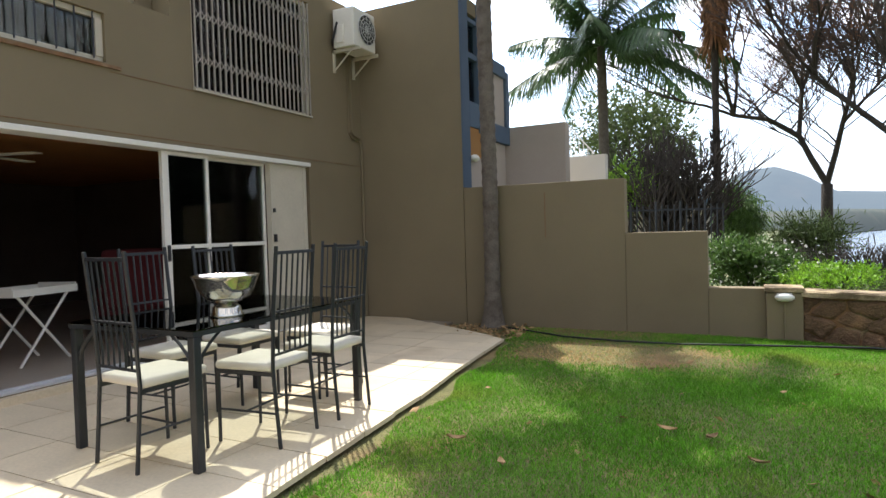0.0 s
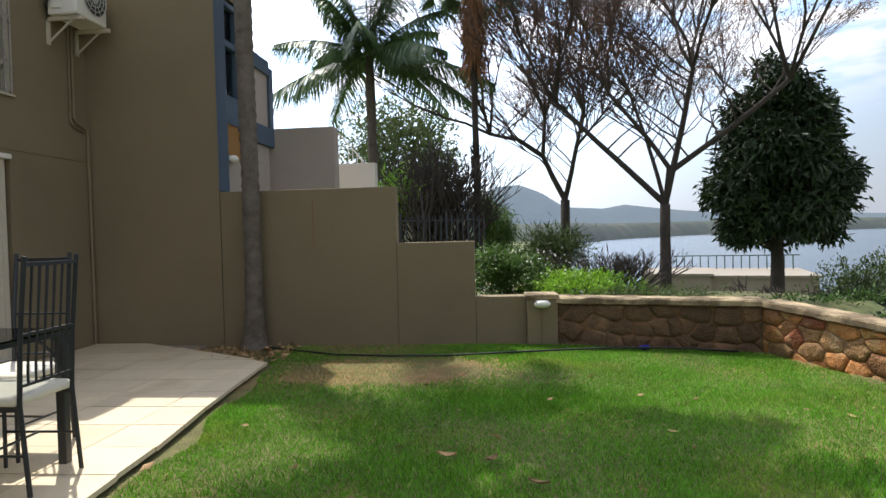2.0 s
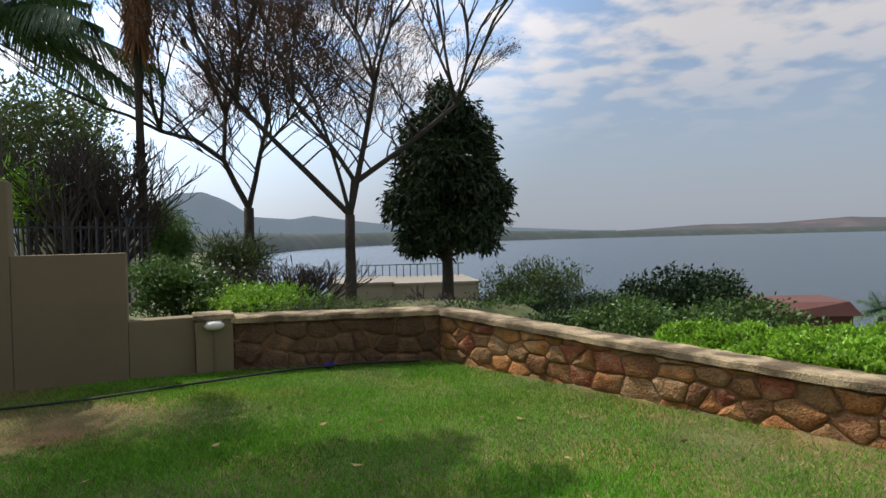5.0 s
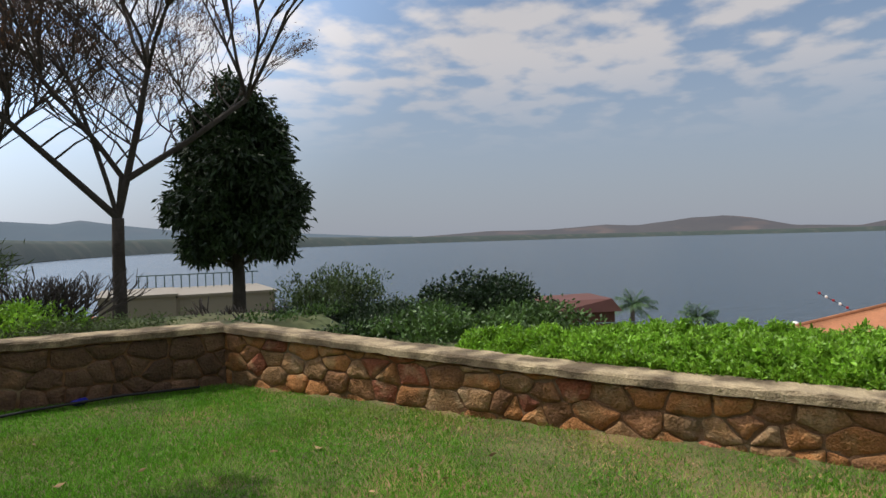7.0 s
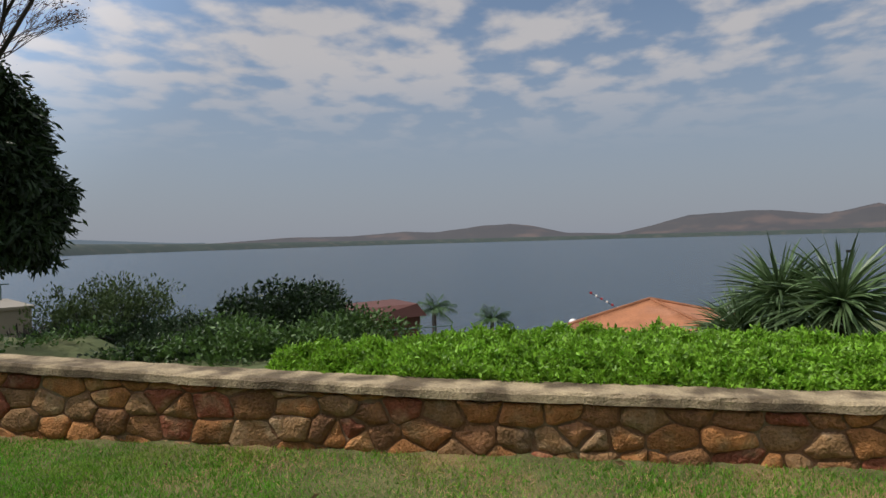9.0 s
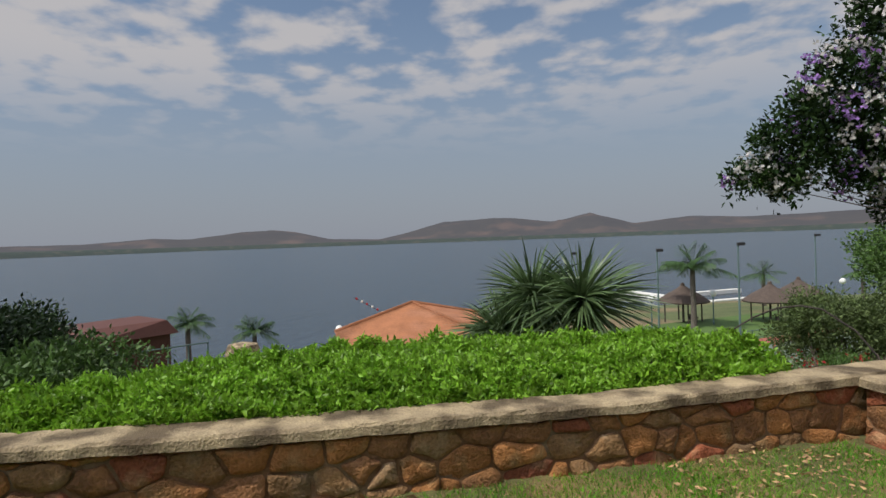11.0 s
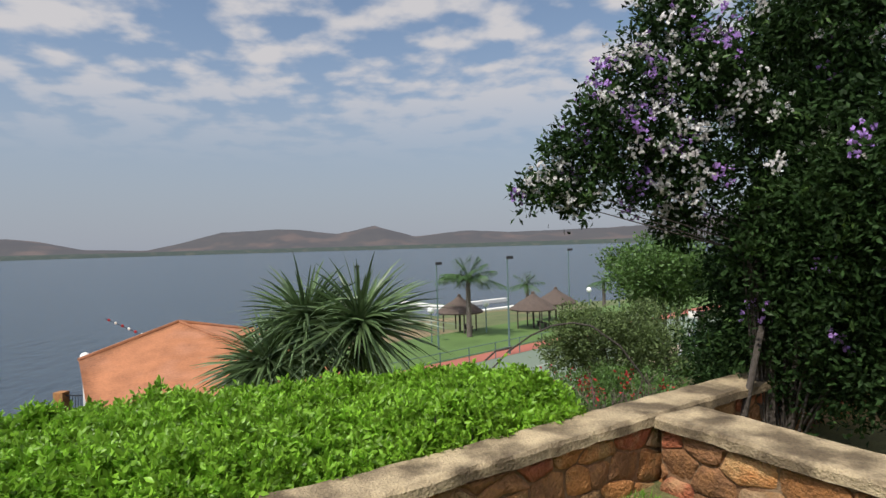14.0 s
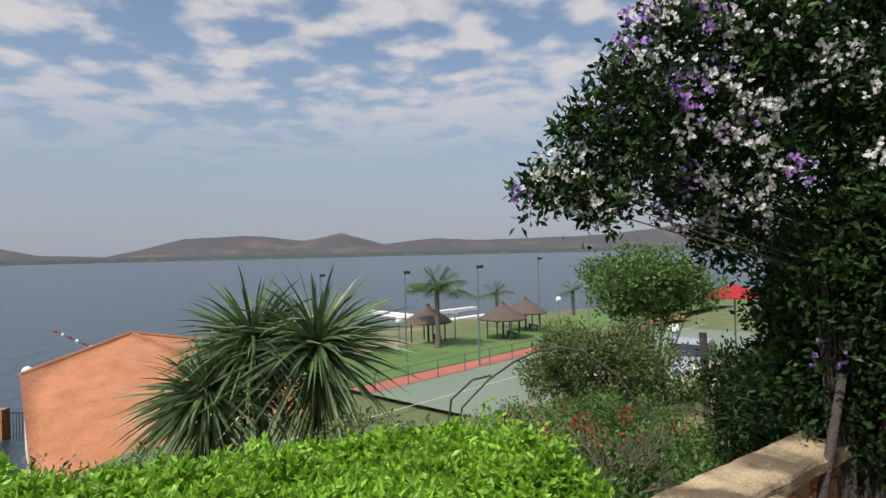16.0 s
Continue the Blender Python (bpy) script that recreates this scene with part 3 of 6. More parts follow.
def folding_grille():
    """A concertina gate: uprights in pairs, joined by rows of crossed laths."""
    g = thing("security_grille", "white folding security grille with crossed laths, drawn shut over a window", "grille", m=pose(FX + 0.012, 4.34, 2.75))
    n, W, H = 24, 1.8, 1.43
    ys = [W * (1 - (1 - i / (n - 1)) ** 1.0) for i in range(n)]
    for y in ys:
        part("upright", boxes(((0, y - 0.009, 0), (0.014, y + 0.009, H)), bevel=0.003), M_GRILLE, g)
    for row, z in enumerate((0.3, 0.76, 1.2)):
        for a, b in zip(ys, ys[1:]):
            for s in (1, -1):
                part("lath", tube(bmesh.new(), [(0.018, a, z - 0.05 * s), (0.018, b, z + 0.05 * s)], 0.006, 5), M_GRILLE, g)
    part("rail", boxes(((-0.005, -0.03, -0.02), (0.02, W + 0.03, -0.003))), M_CREAM, g)


folding_grille()


def sliding_doors():
    d = thing("door_1", "white aluminium sliding glass doors, half open, with a cream end panel", "sliding door", m=pose(FX, 0, 0), kind="structure")
    part("head_frame", boxes(((-0.2, 0.3, 2.09), (0.03, 6.09, 2.14)), bevel=0.006), M_WHITE, d, "white head rail")
    part("track", boxes(((-0.21, 0.3, 0.068), (-0.13, 6.09, 0.082)), ((-0.1, 0.3, 0.068), (-0.02, 6.09, 0.085)), ((-0.125, 0.3, 0.066), (-0.105, 6.09, 0.1))), M_ALU, d, "aluminium floor track")
    part("sill", boxes(((-0.24, 0.3, -0.02), (0.05, 6.09, 0.064)), bevel=0.005), M_TILE, d, "tiled door sill")
    for i, (a, b, x) in enumerate(((3.93, 4.5, -0.09), (4.42, 5.4, -0.16))):
        bm = boxes(((x, a, 0.1), (x + 0.045, a + (0.075 if i == 0 else 0.035), 2.085)), ((x, b - 0.035, 0.1), (x + 0.045, b, 2.085)), ((x, a + 0.075, 0.1), (x + 0.045, b - 0.035, 0.17)), ((x, a + 0.075, 2.05), (x + 0.045, b - 0.035, 2.085)), ((x, a + 0.075, 1.12), (x + 0.045, b - 0.035, 1.16)), bevel=0.004)
        sash = part("sash", bm, M_WHITE, d, "white sash frame")
        for z0, z1 in ((0.17, 1.12), (1.16, 2.05)):
            p = part("pane", boxes(((x + 0.018, a + 0.075, z0), (x + 0.026, b - 0.035, z1))), M_GLASS, sash)
            p.visible_shadow = False
        if i == 0:
            part("handle", boxes(((x + 0.045, a + 0.02, 1.0), (x + 0.075, a + 0.045, 1.16)), bevel=0.006), M_IRON, sash, "dark pull handle")
    bm = boxes(((-0.1, 5.4, 0.08), (-0.03, 6.05, 2.085)), ((-0.03, 5.4, 0.08), (-0.022, 5.46, 2.085)), ((-0.03, 5.99, 0.08), (-0.022, 6.05, 2.085)))
    pn = part("end_panel", bm, M_CREAM, d, "cream painted timber panel")
    part("latch", boxes(((-0.022, 5.42, 1.15), (0.012, 5.45, 1.24)), ((-0.022, 5.42, 1.5), (0.008, 5.445, 1.55)), bevel=0.004), M_IRON, pn)


sliding_doors()


def air_conditioner():
    a = thing("air_conditioner", "white outdoor air-conditioning unit on a wall bracket", "air conditioner", m=pose(-4.30, 6.62, 3.72))
    part("casing", boxes(((-0.34, 0, 0), (0, 0.52, 0.52)), bevel=0.018), M_WHITE, a)
    bm = bmesh.new()
    for r in (0.05, 0.1, 0.15, 0.2):
        tube(bm, [(0.012, 0.3 + r * math.cos(t), 0.27 + r * math.sin(t)) for t in np.linspace(0, 2 * math.pi, 29)], 0.005, 5)
    for t in np.linspace(0, math.pi, 7)[:-1]:
        tube(bm, [(0.012, 0.3 + 0.2 * math.cos(t), 0.27 + 0.2 * math.sin(t)), (0.012, 0.3 - 0.2 * math.cos(t), 0.27 - 0.2 * math.sin(t))], 0.004, 5)
    part("fan_guard", bm, M_ALU, a, "grey wire fan guard")
    bm = bmesh.new()
    bmesh.ops.create_circle(bm, cap_ends=True, radius=0.195, segments=32, matrix=Matrix.Translation((0.004, 0.3, 0.27)) @ Matrix.Rotation(radians(90), 4, "Y"))
    part("fan_hole", bm, M_IRON, a, "dark fan opening")
    part("side_cover", boxes(((-0.29, -0.02, 0.06), (-0.16, 0.001, 0.3)), bevel=0.01), M_WHITE, a)
    for y in (0.05, 0.5):
        bm = bmesh.new()
        block(bm, (-0.395, y, -0.045), (0.03, y + 0.035, -0.002)); block(bm, (-0.398, y, -0.3), (-0.37, y + 0.035, -0.002))
        tube(bm, [(-0.385, y + 0.017, -0.28), (-0.1, y + 0.017, -0.04)], 0.012, 6)
        part("bracket", bm, M_CREAM, a, "painted steel bracket")
    bm = bmesh.new()
    tube(bm, [(-0.26, -0.012, 0.34), (-0.28, -0.045, 0.2), (-0.32, -0.04, 0.1), (-0.36, 0.02, 0.06), (-0.385, 0.1, 0.02)], 0.016, 8)
    part("cable", bm, M_HOSE, a, "black insulated pipe")


air_conditioner()
bm = bmesh.new()
tube(bm, [(FX + 0.022, 7.04, 3.72), (FX + 0.022, 7.03, 2.68), (FX + 0.022, 7.07, 2.63), (FX + 0.022, 7.23, 2.58), (FX + 0.022, 7.26, 2.5), (FX + 0.022, 7.26, 0.02)], 0.018, 8)
tube(bm, [(FX + 0.018, 6.99, 3.72), (FX + 0.018, 6.98, 2.64), (FX + 0.018, 7.03, 2.58), (FX + 0.018, 7.2, 2.54)], 0.012, 8)
tagged(part("wall_pipe", bm, M_WALL), "painted pipes running down the house corner", "pipe")


# neighbouring unit that stands forward of the return wall
wall_with_holes("wall_neighbour", "neighbouring unit's wall with blue and pale panels", NX - 0.02, SIDE_Y + 0.245, 9.0, 0.5, 2.6, 0.2, [], M_WALL2)
nb = thing("window_3", "tall blue-framed window strip of the neighbouring unit", "window", m=pose(NX, 7.34, 1.8), kind="structure")
part("window_frame", boxes(((-0.2, -0.03, 0), (0.02, 0.22, 2.6)), ((-0.2, 0.55, 0.8), (0.02, 1.0, 2.6)), ((-0.2, 0.22, 0.85), (0.02, 0.55, 1.2)), ((-0.2, 0.22, 1.8), (0.01, 0.55, 1.88)), ((-0.2, 0.22, 2.3), (0.01, 0.55, 2.36)), bevel=0.006), M_BLUE, nb, "dark blue rendered surround")
for z0, z1 in ((1.2, 1.8), (1.88, 2.3), (2.36, 2.6)):
    part("pane", boxes(((-0.06, 0.22, z0), (-0.05, 0.55, z1))), M_GLASS, nb)
part("wall_panel", boxes(((-0.02, 0.22, 0.45), (0.004, 1.0, 0.85))), M_OCHRE, nb, "ochre painted band")
bn = thing("balcony_bay", "blue and beige rendered bay of the neighbouring unit", "bay", m=pose(NX, 8.38, 1.8))
part("bay_frame", boxes(((-0.2, 0, 0.75), (0.03, 0.72, 1.02)), ((-0.2, 0.58, 1.02), (0.03, 0.72, 1.9)), ((-0.2, 0, 1.78), (0.03, 0.58, 1.98)), bevel=0.006), M_BLUE, bn)
part("bay_panel", boxes(((-0.22, 0, 1.02), (-0.01, 0.58, 1.78))), M_WALL2, bn, "beige rendered panel")
tagged(part("wall_box", boxes(((NX - 1.2, 9.15, 0.3), (-2.18, 9.4, 2.85)), ((NX + 0.05, 9.13, 1.8), (-2.22, 9.149, 1.88))), M_WALL2), "square brown rendered screen wall", "wall", kind="structure")
tagged(part("wall_pale", boxes(((-2.49, 10.4, 0.3), (-1.83, 10.6, 2.45))), M_PALE), "low pale rendered wall beside a palm", "wall", kind="structure")
st = thing("stair_rail", "thin white sloping stair railing", "railing", m=pose(-2.52, 10.62, 2.4))
part("hand_rail", tube(bmesh.new(), [(0.03, 0, 0.6), (0.45, 0.03, 0.1)], 0.013, 6), M_WHITE, st)
for k in range(6):
    part("baluster", tube(bmesh.new(), [(0.04 + k * 0.075, 0, 0), (0.04 + k * 0.075, 0.005 * k, 0.58 - k * 0.089)], 0.007, 6), M_WHITE, st)
lm = thing("wall_lamp", "pale oval bulkhead lamp on the neighbour's wall", "lamp", m=pose(NX + 0.03, 7.66, 2.22))
bm = bmesh.new(); bmesh.ops.create_uvsphere(bm, u_segments=16, v_segments=8, radius=0.1, matrix=Matrix.Diagonal((0.6, 1.1, 0.5, 1)))
part("shade", bm, M_LAMPW, lm, smooth=True)


# ---- stepped garden wall ----
def along_wall(x0, x1, z1, thick=0.22, bevel=0.008, proud=0.0, z0=-0.3):
    bm = bmesh.new()
    L = x1 - x0
    block(bm, (0, -proud, z0), (L, thick, z1), bevel)
    a = math.atan(0.0138)
    bmesh.ops.transform(bm, matrix=Matrix.Translation((x0, wall_y(x0), 0)) @ Matrix.Rotation(a, 4, "Z"), verts=bm.verts)
    return bm


tagged(part("wall_step_high", along_wall(NX + 0.003, -0.99, 1.79), M_WALL), "stepped taupe garden wall, tall end", "wall", kind="structure")
tagged(part("wall_step_mid", along_wall(-0.988, -0.085, 1.132), M_WALL), "stepped taupe garden wall, middle step", "wall", kind="structure")
tagged(part("wall_step_low", along_wall(-0.083, 0.493, 0.487), M_WALL), "stepped taupe garden wall, low end", "wall", kind="structure")
tagged(part("joint_trim", along_wall(-1.975, -1.966, 1.66, 0.01, 0, 0.003, 1.1), M_MORTAR), "upright crack in the wall render", "trim", kind="structure")
pl = thing("wall_pillar", "short taupe pillar with an oval bulkhead lamp", "pillar", m=Matrix.Translation((0.495, wall_y(0.495) - 0.1, 0)) @ Matrix.Rotation(math.atan(0.0138), 4, "Z"))
part("shaft", boxes(((0, 0, -0.25), (0.345, 0.34, 0.455)), bevel=0.01), M_WALL, pl)
part("cap", boxes(((-0.015, -0.02, 0.456), (0.36, 0.36, 0.51)), bevel=0.012), M_COPING, pl, "weathered cement cap")
lp = thing("bulkhead_lamp", "white oval bulkhead lamp on a garden pillar", "lamp", m=Matrix.Translation((0.665, wall_y(0.665) - 0.1, 0.405)) @ Matrix.Rotation(math.atan(0.0138), 4, "Z"))
bm = bmesh.new(); bmesh.ops.create_uvsphere(bm, u_segments=20, v_segments=10, radius=0.1, matrix=Matrix.Translation((0, -0.03, 0)) @ Matrix.Diagonal((0.95, 0.55, 0.45, 1)))
part("shade", bm, M_LAMPW, lp, smooth=True)
part("back_plate", boxes(((-0.07, -0.012, -0.04), (0.07, 0.0, 0.045)), bevel=0.003), M_WHITE, lp)
part("conduit", tube(bmesh.new(), [(0.0, -0.012, -0.04), (0.0, -0.012, -0.46)], 0.009, 6), M_WALL, lp, "painted cable conduit")


# ---- stone walls with cement coping ----
CORNER = (wall_x(6.87), 6.87)
END = (6.9, (WD - 6.9 * WC) / WS)


def clip_poly(poly, nx, ny, c):
    out = []
    for i, p in enumerate(poly):
        q = poly[(i + 1) % len(poly)]
        a, b = p[0] * nx + p[1] * ny - c, q[0] * nx + q[1] * ny - c
        if a <= 0:
            out.append(p)
        if a * b < 0:
            t = a / (a - b)
            out.append((p[0] + (q[0] - p[0]) * t, p[1] + (q[1] - p[1]) * t))
    return out


def stone_cells(length, height, size, rng):
    """Rubble pattern: cells of loosely coursed, uneven sites in a strip."""
    sites = []
    rows = max(2, round(height / (size * 0.7)))
    flat = 1.45
    height *= flat
    for r in range(rows):
        u = -size * rng.uniform(0, 1)
        while u < length + size:
            w = size * rng.choice((0.35, 0.55, 0.8, 0.9, 1.0, 1.2, 1.6)) * rng.uniform(0.9, 1.1)
            sites.append((u + w / 2, (r + 0.5 + rng.uniform(-0.33, 0.33)) * height / rows))
            u += w
    cells = []
    for i, (x, y) in enumerate(sites):
        poly = [(max(0, x - size * 2), 0), (min(length, x + size * 2), 0), (min(length, x + size * 2), height), (max(0, x - size * 2), height)]
        if poly[0][0] >= poly[1][0]:
            continue
        for j, (a, b) in enumerate(sites):
            if i == j or abs(a - x) > size * 4:
                continue
            nx, ny = a - x, (b - y)
            d = math.hypot(nx, ny)
            if d < 1e-5:
                continue
            poly = clip_poly(poly, nx / d, ny / d, ((x + a) / 2 * nx + (y + b) / 2 * ny) / d)
            if len(poly) < 3:
                break
        if len(poly) >= 3:
            cells.append([(a, b / flat) for a, b in poly])
    return cells


def rounded(poly, rng, wear=0.0):
    """A stone's outline: long sides broken and nudged, corners worn off."""
    pts = []
    for i, p in enumerate(poly):
        q = poly[(i + 1) % len(poly)]
        ln = math.hypot(q[0] - p[0], q[1] - p[1])
        if ln < 0.012:
            continue
        pts.append(p)
        if ln > 0.1:
            t = rng.uniform(0.35, 0.65)
            pts.append((p[0] + (q[0] - p[0]) * t + rng.uniform(-wear, wear), p[1] + (q[1] - p[1]) * t + rng.uniform(-wear, wear)))
    for cut in (0.17, 0.22):
        pts = [(a[0] + (b[0] - a[0]) * k, a[1] + (b[1] - a[1]) * k) for a, b in zip(pts, pts[1:] + pts[:1]) for k in (cut, 1 - cut)]
    return pts


def stone_mesh(poly, rng, name):
    """One rough stone: drawn in for the joint, its arris worn round, its face uneven."""
    pts = rounded(poly, rng, 0.012)
    cx, cy = sum(p[0] for p in pts) / len(pts), sum(p[1] for p in pts) / len(pts)
    bulge, joint = rng.uniform(0.008, 0.026), rng.uniform(0.003, 0.009)
    tx, ty = rng.uniform(-0.09, 0.09), rng.uniform(-0.09, 0.09)
    rings = []
    for shrink, out in ((joint, -0.02), (joint + 0.001, bulge * 0.35), (joint + 0.007, bulge * 0.85), (joint + 0.045, bulge)):
        ring = []
        for x, y in pts:
            d = math.hypot(x - cx, y - cy) + 1e-6
            k = max(0.15, (d - shrink * rng.uniform(0.85, 1.2)) / d)
            px, py = cx + (x - cx) * k, cy + (y - cy) * k
            rough = 0.0055 * noise.noise(Vector((px * 24, py * 24, cx * 7))) if out > 0 else 0
            ring.append((px, out + rough + ((px - cx) * tx + (py - cy) * ty if out > 0 else 0), py))
        rings.append(ring)
    n = len(pts)
    verts = [v for r in rings for v in r] + [(cx, bulge + 0.003, cy)]
    faces = [(a * n + i, a * n + (i + 1) % n, (a + 1) * n + (i + 1) % n, (a + 1) * n + i) for a in range(3) for i in range(n)]
    faces += [(3 * n + i, 3 * n + (i + 1) % n, 4 * n) for i in range(n)]
    me = bpy.data.meshes.new(name)
    me.from_pydata([(v[0] - cx, -v[1], v[2] - cy) for v in verts], [], faces)
    me.update()
    me.shade_smooth()
    return me, cx, cy


STONE_JOBS = []


def stone_wall(name, label, p, q, z_bot, tops, thick, size, seed, coping_over=0.05, coping_t=0.062):
    """A rubble wall whose face runs from p to q, seen from its right-hand side; tops: the coping's height at even steps along it."""
    p, q = Vector((*p, 0)), Vector((*q, 0))
    L = (q - p).length
    ang = math.atan2(q.y - p.y, q.x - p.x)
    w = thing(name, label, "stone wall", m=Matrix.Translation(p) @ Matrix.Rotation(ang, 4, "Z"), kind="structure")
    top = lambda u: float(np.interp(u / L, np.linspace(0, 1, len(tops)), tops))
    rng = random.Random(seed)
    n = max(4, int(L / 0.09))
    core, slab, rows, rings = bmesh.new(), bmesh.new(), [], []
    for i in range(n + 1):
        u = L * i / n
        z = top(u)
        rows.append([core.verts.new(c) for c in ((u, 0, z_bot), (u, 0, z - coping_t), (u, thick, z - coping_t), (u, thick, z_bot))])
        j = [rng.uniform(-0.007, 0.007) for _ in range(6)]
        sag = 0.003 * noise.noise(Vector((u * 1.7, seed, 0)))
        o, t2, z = coping_over + sag, thick + 0.04, z + sag
        ring = [(u, -o + j[0], z - coping_t + j[5] * 0.7), (u, -o + 0.003 + j[0], z - 0.016 + j[1] * 0.6), (u, -o + 0.02 + j[2], z + j[3] * 0.35), (u, t2 * 0.5, z + j[4] * 0.5), (u, t2 - 0.02, z + j[4] * 0.6), (u, t2, z - 0.02), (u, t2, z - coping_t)]
        rings.append([slab.verts.new(c) for c in ring])
    for bm, rr in ((core, rows), (slab, rings)):
        for a, b in zip(rr, rr[1:]):
            for k in range(len(a)):
                bm.faces.new((a[k], a[(k + 1) % len(a)], b[(k + 1) % len(a)], b[k]))
        bm.faces.new(rr[0]); bm.faces.new(rr[-1][::-1])
    part("mortar_core", core, M_MORTAR, w, "rust-brown recessed mortar")
    part("coping", slab, M_COPING, w, "weathered cement coping")
    STONE_JOBS.append((w, L, z_bot, lambda u: top(u) - coping_t, size, seed))
    return w


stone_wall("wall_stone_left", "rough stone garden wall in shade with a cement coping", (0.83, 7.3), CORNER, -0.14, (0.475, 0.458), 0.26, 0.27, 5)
stone_wall("wall_stone_lake", "rust and ochre rubble stone wall with a weathered cement coping", CORNER, END, -0.24, [coping_z(CORNER[1] + (END[1] - CORNER[1]) * k / 24) for k in range(25)], 0.2, 0.24, 9)
stone_wall("wall_stone_cross", "low rubble stone wall with a pale cement coping", (5.4, -0.14), (0.7, -1.57), -0.25, (0.256, 0.205), 0.3, 0.24, 13)
tagged(part("wall_stone_back", boxes(((-5.4, -6.2, -0.3), (1.0, -6.0, 2.0)), ((0.6, -6.0, -0.3), (0.8, -1.8, 0.4))), M_WALL), "plain taupe garden wall closing the lawn", "wall", kind="structure")


# ---- patio furniture ----
def iron_chair():
    c = thing("dining_chair", "black wrought-iron dining chair with slatted high back and cream seat", "chair", "chairs round the patio table")
    w, r = 0.185, 0.011
    for s in (-1, 1):
        bm = bmesh.new()
        tube(bm, [(s * w, -0.235, 0), (s * w, -0.215, 0.25), (s * w, -0.2, 0.45), (s * w, -0.215, 0.75), (s * w, -0.255, 1.165)], r * 1.15, 6)
        part("back_post", bm, M_IRON, c)
        bm = bmesh.new()
        tube(bm, [(s * w, 0.2, 0), (s * w, 0.195, 0.44)], r, 6)
        part("leg", bm, M_IRON, c)
        part("side_rail", boxes(((s * w - 0.008, -0.2, 0.415), (s * w + 0.008, 0.2, 0.437))), M_IRON, c)
        part("stretcher", tube(bmesh.new(), [(s * w, -0.215, 0.2), (s * w, 0.197, 0.2)], 0.007, 6), M_IRON, c)
    part("stretcher", tube(bmesh.new(), [(-w, 0.0, 0.2), (w, 0.0, 0.2)], 0.007, 6), M_IRON, c)
    for y, z, h in ((-0.252, 1.115, 0.02), (-0.222, 0.78, 0.012), (-0.206, 0.53, 0.014)):
        part("back_rail", boxes(((-w, y - 0.007, z), (w, y + 0.007, z + h))), M_IRON, c)
    for k in range(6):
        x = -w + (k + 1) * 2 * w / 7
        part("back_slat", tube(bmesh.new(), [(x, -0.206, 0.535), (x, -0.206, 0.62), (x, -0.222, 0.785), (x, -0.252, 1.12)], 0.0065, 5), M_IRON, c)
    part("front_rail", boxes(((-w, 0.19, 0.415), (w, 0.205, 0.437))), M_IRON, c)
    bm = bmesh.new()
    block(bm, (-0.2, -0.195, 0.438), (0.2, 0.215, 0.492), 0.022)
    part("seat", bm, M_CUSHION, c, "cream upholstered seat pad", smooth=True)
    return c


chair = iron_chair()
chair.matrix_basis = pose(-2.7, 2.18, 0, 0, 0, -4)
for x, y, rz in ((-2.335, 2.68, 95), (-2.33, 3.26, 91), (-3.2, 2.72, -88), (-3.16, 3.29, -91), (-2.7, 3.72, 178)):
    copy_thing(chair, pose(x, y, 0, 0, 0, rz))


def patio_table():
    t = thing("patio_table", "black iron patio table with a smoked glass top", "table", m=pose(-2.735, 2.8, 0))
    W, L = 0.49, 0.72
    for sx in (-1, 1):
        for sy in (-1, 1):
            part("leg", boxes(((sx * W - 0.025, sy * L - 0.025, 0), (sx * W + 0.025, sy * L + 0.025, 0.715)), bevel=0.007), M_IRON, t)
            for dx, dy in ((-sx, 0), (0, -sy)):
                pts = [(sx * W + dx * (0.02 + 0.16 * math.sin(a) ** 2), sy * L + dy * (0.02 + 0.16 * math.sin(a) ** 2), 0.52 + 0.2 * math.sin(a)) for a in np.linspace(0, math.pi / 2, 7)]
                part("brace", tube(bmesh.new(), pts, 0.009, 6), M_IRON, t)
    part("top_frame", boxes(((-W - 0.03, -L - 0.03, 0.716), (W + 0.03, -L + 0.01, 0.742)), ((-W - 0.03, L - 0.01, 0.716), (W + 0.03, L + 0.03, 0.742)), ((-W - 0.03, -L + 0.01, 0.716), (-W + 0.01, L - 0.01, 0.742)), ((W - 0.01, -L + 0.01, 0.716), (W + 0.03, L - 0.01, 0.742))), M_IRON, t)
    part("glass_top", boxes(((-W - 0.035, -L - 0.035, 0.7425), (W + 0.035, L + 0.035, 0.7525)), bevel=0.003), M_TABLEGLASS, t, "smoked glass top")


patio_table()
bw = thing("punch_bowl", "polished silver pedestal punch bowl on a glass table", "bowl", m=pose(-2.48, 2.53, 0.753))
part("bowl", lathe(bmesh.new(), [(0.03, 0.075), (0.08, 0.085), (0.135, 0.12), (0.168, 0.17), (0.182, 0.215), (0.192, 0.236), (0.196, 0.242), (0.192, 0.246), (0.176, 0.215), (0.16, 0.17), (0.125, 0.125), (0.07, 0.095), (0.0005, 0.09)], 40), M_SILVER, bw, smooth=True)
part("foot", lathe(bmesh.new(), [(0.0005, 0.0), (0.095, 0.0), (0.098, 0.008), (0.085, 0.022), (0.082, 0.05), (0.07, 0.062), (0.045, 0.07), (0.04, 0.082)], 32), M_SILVER, bw, smooth=True)

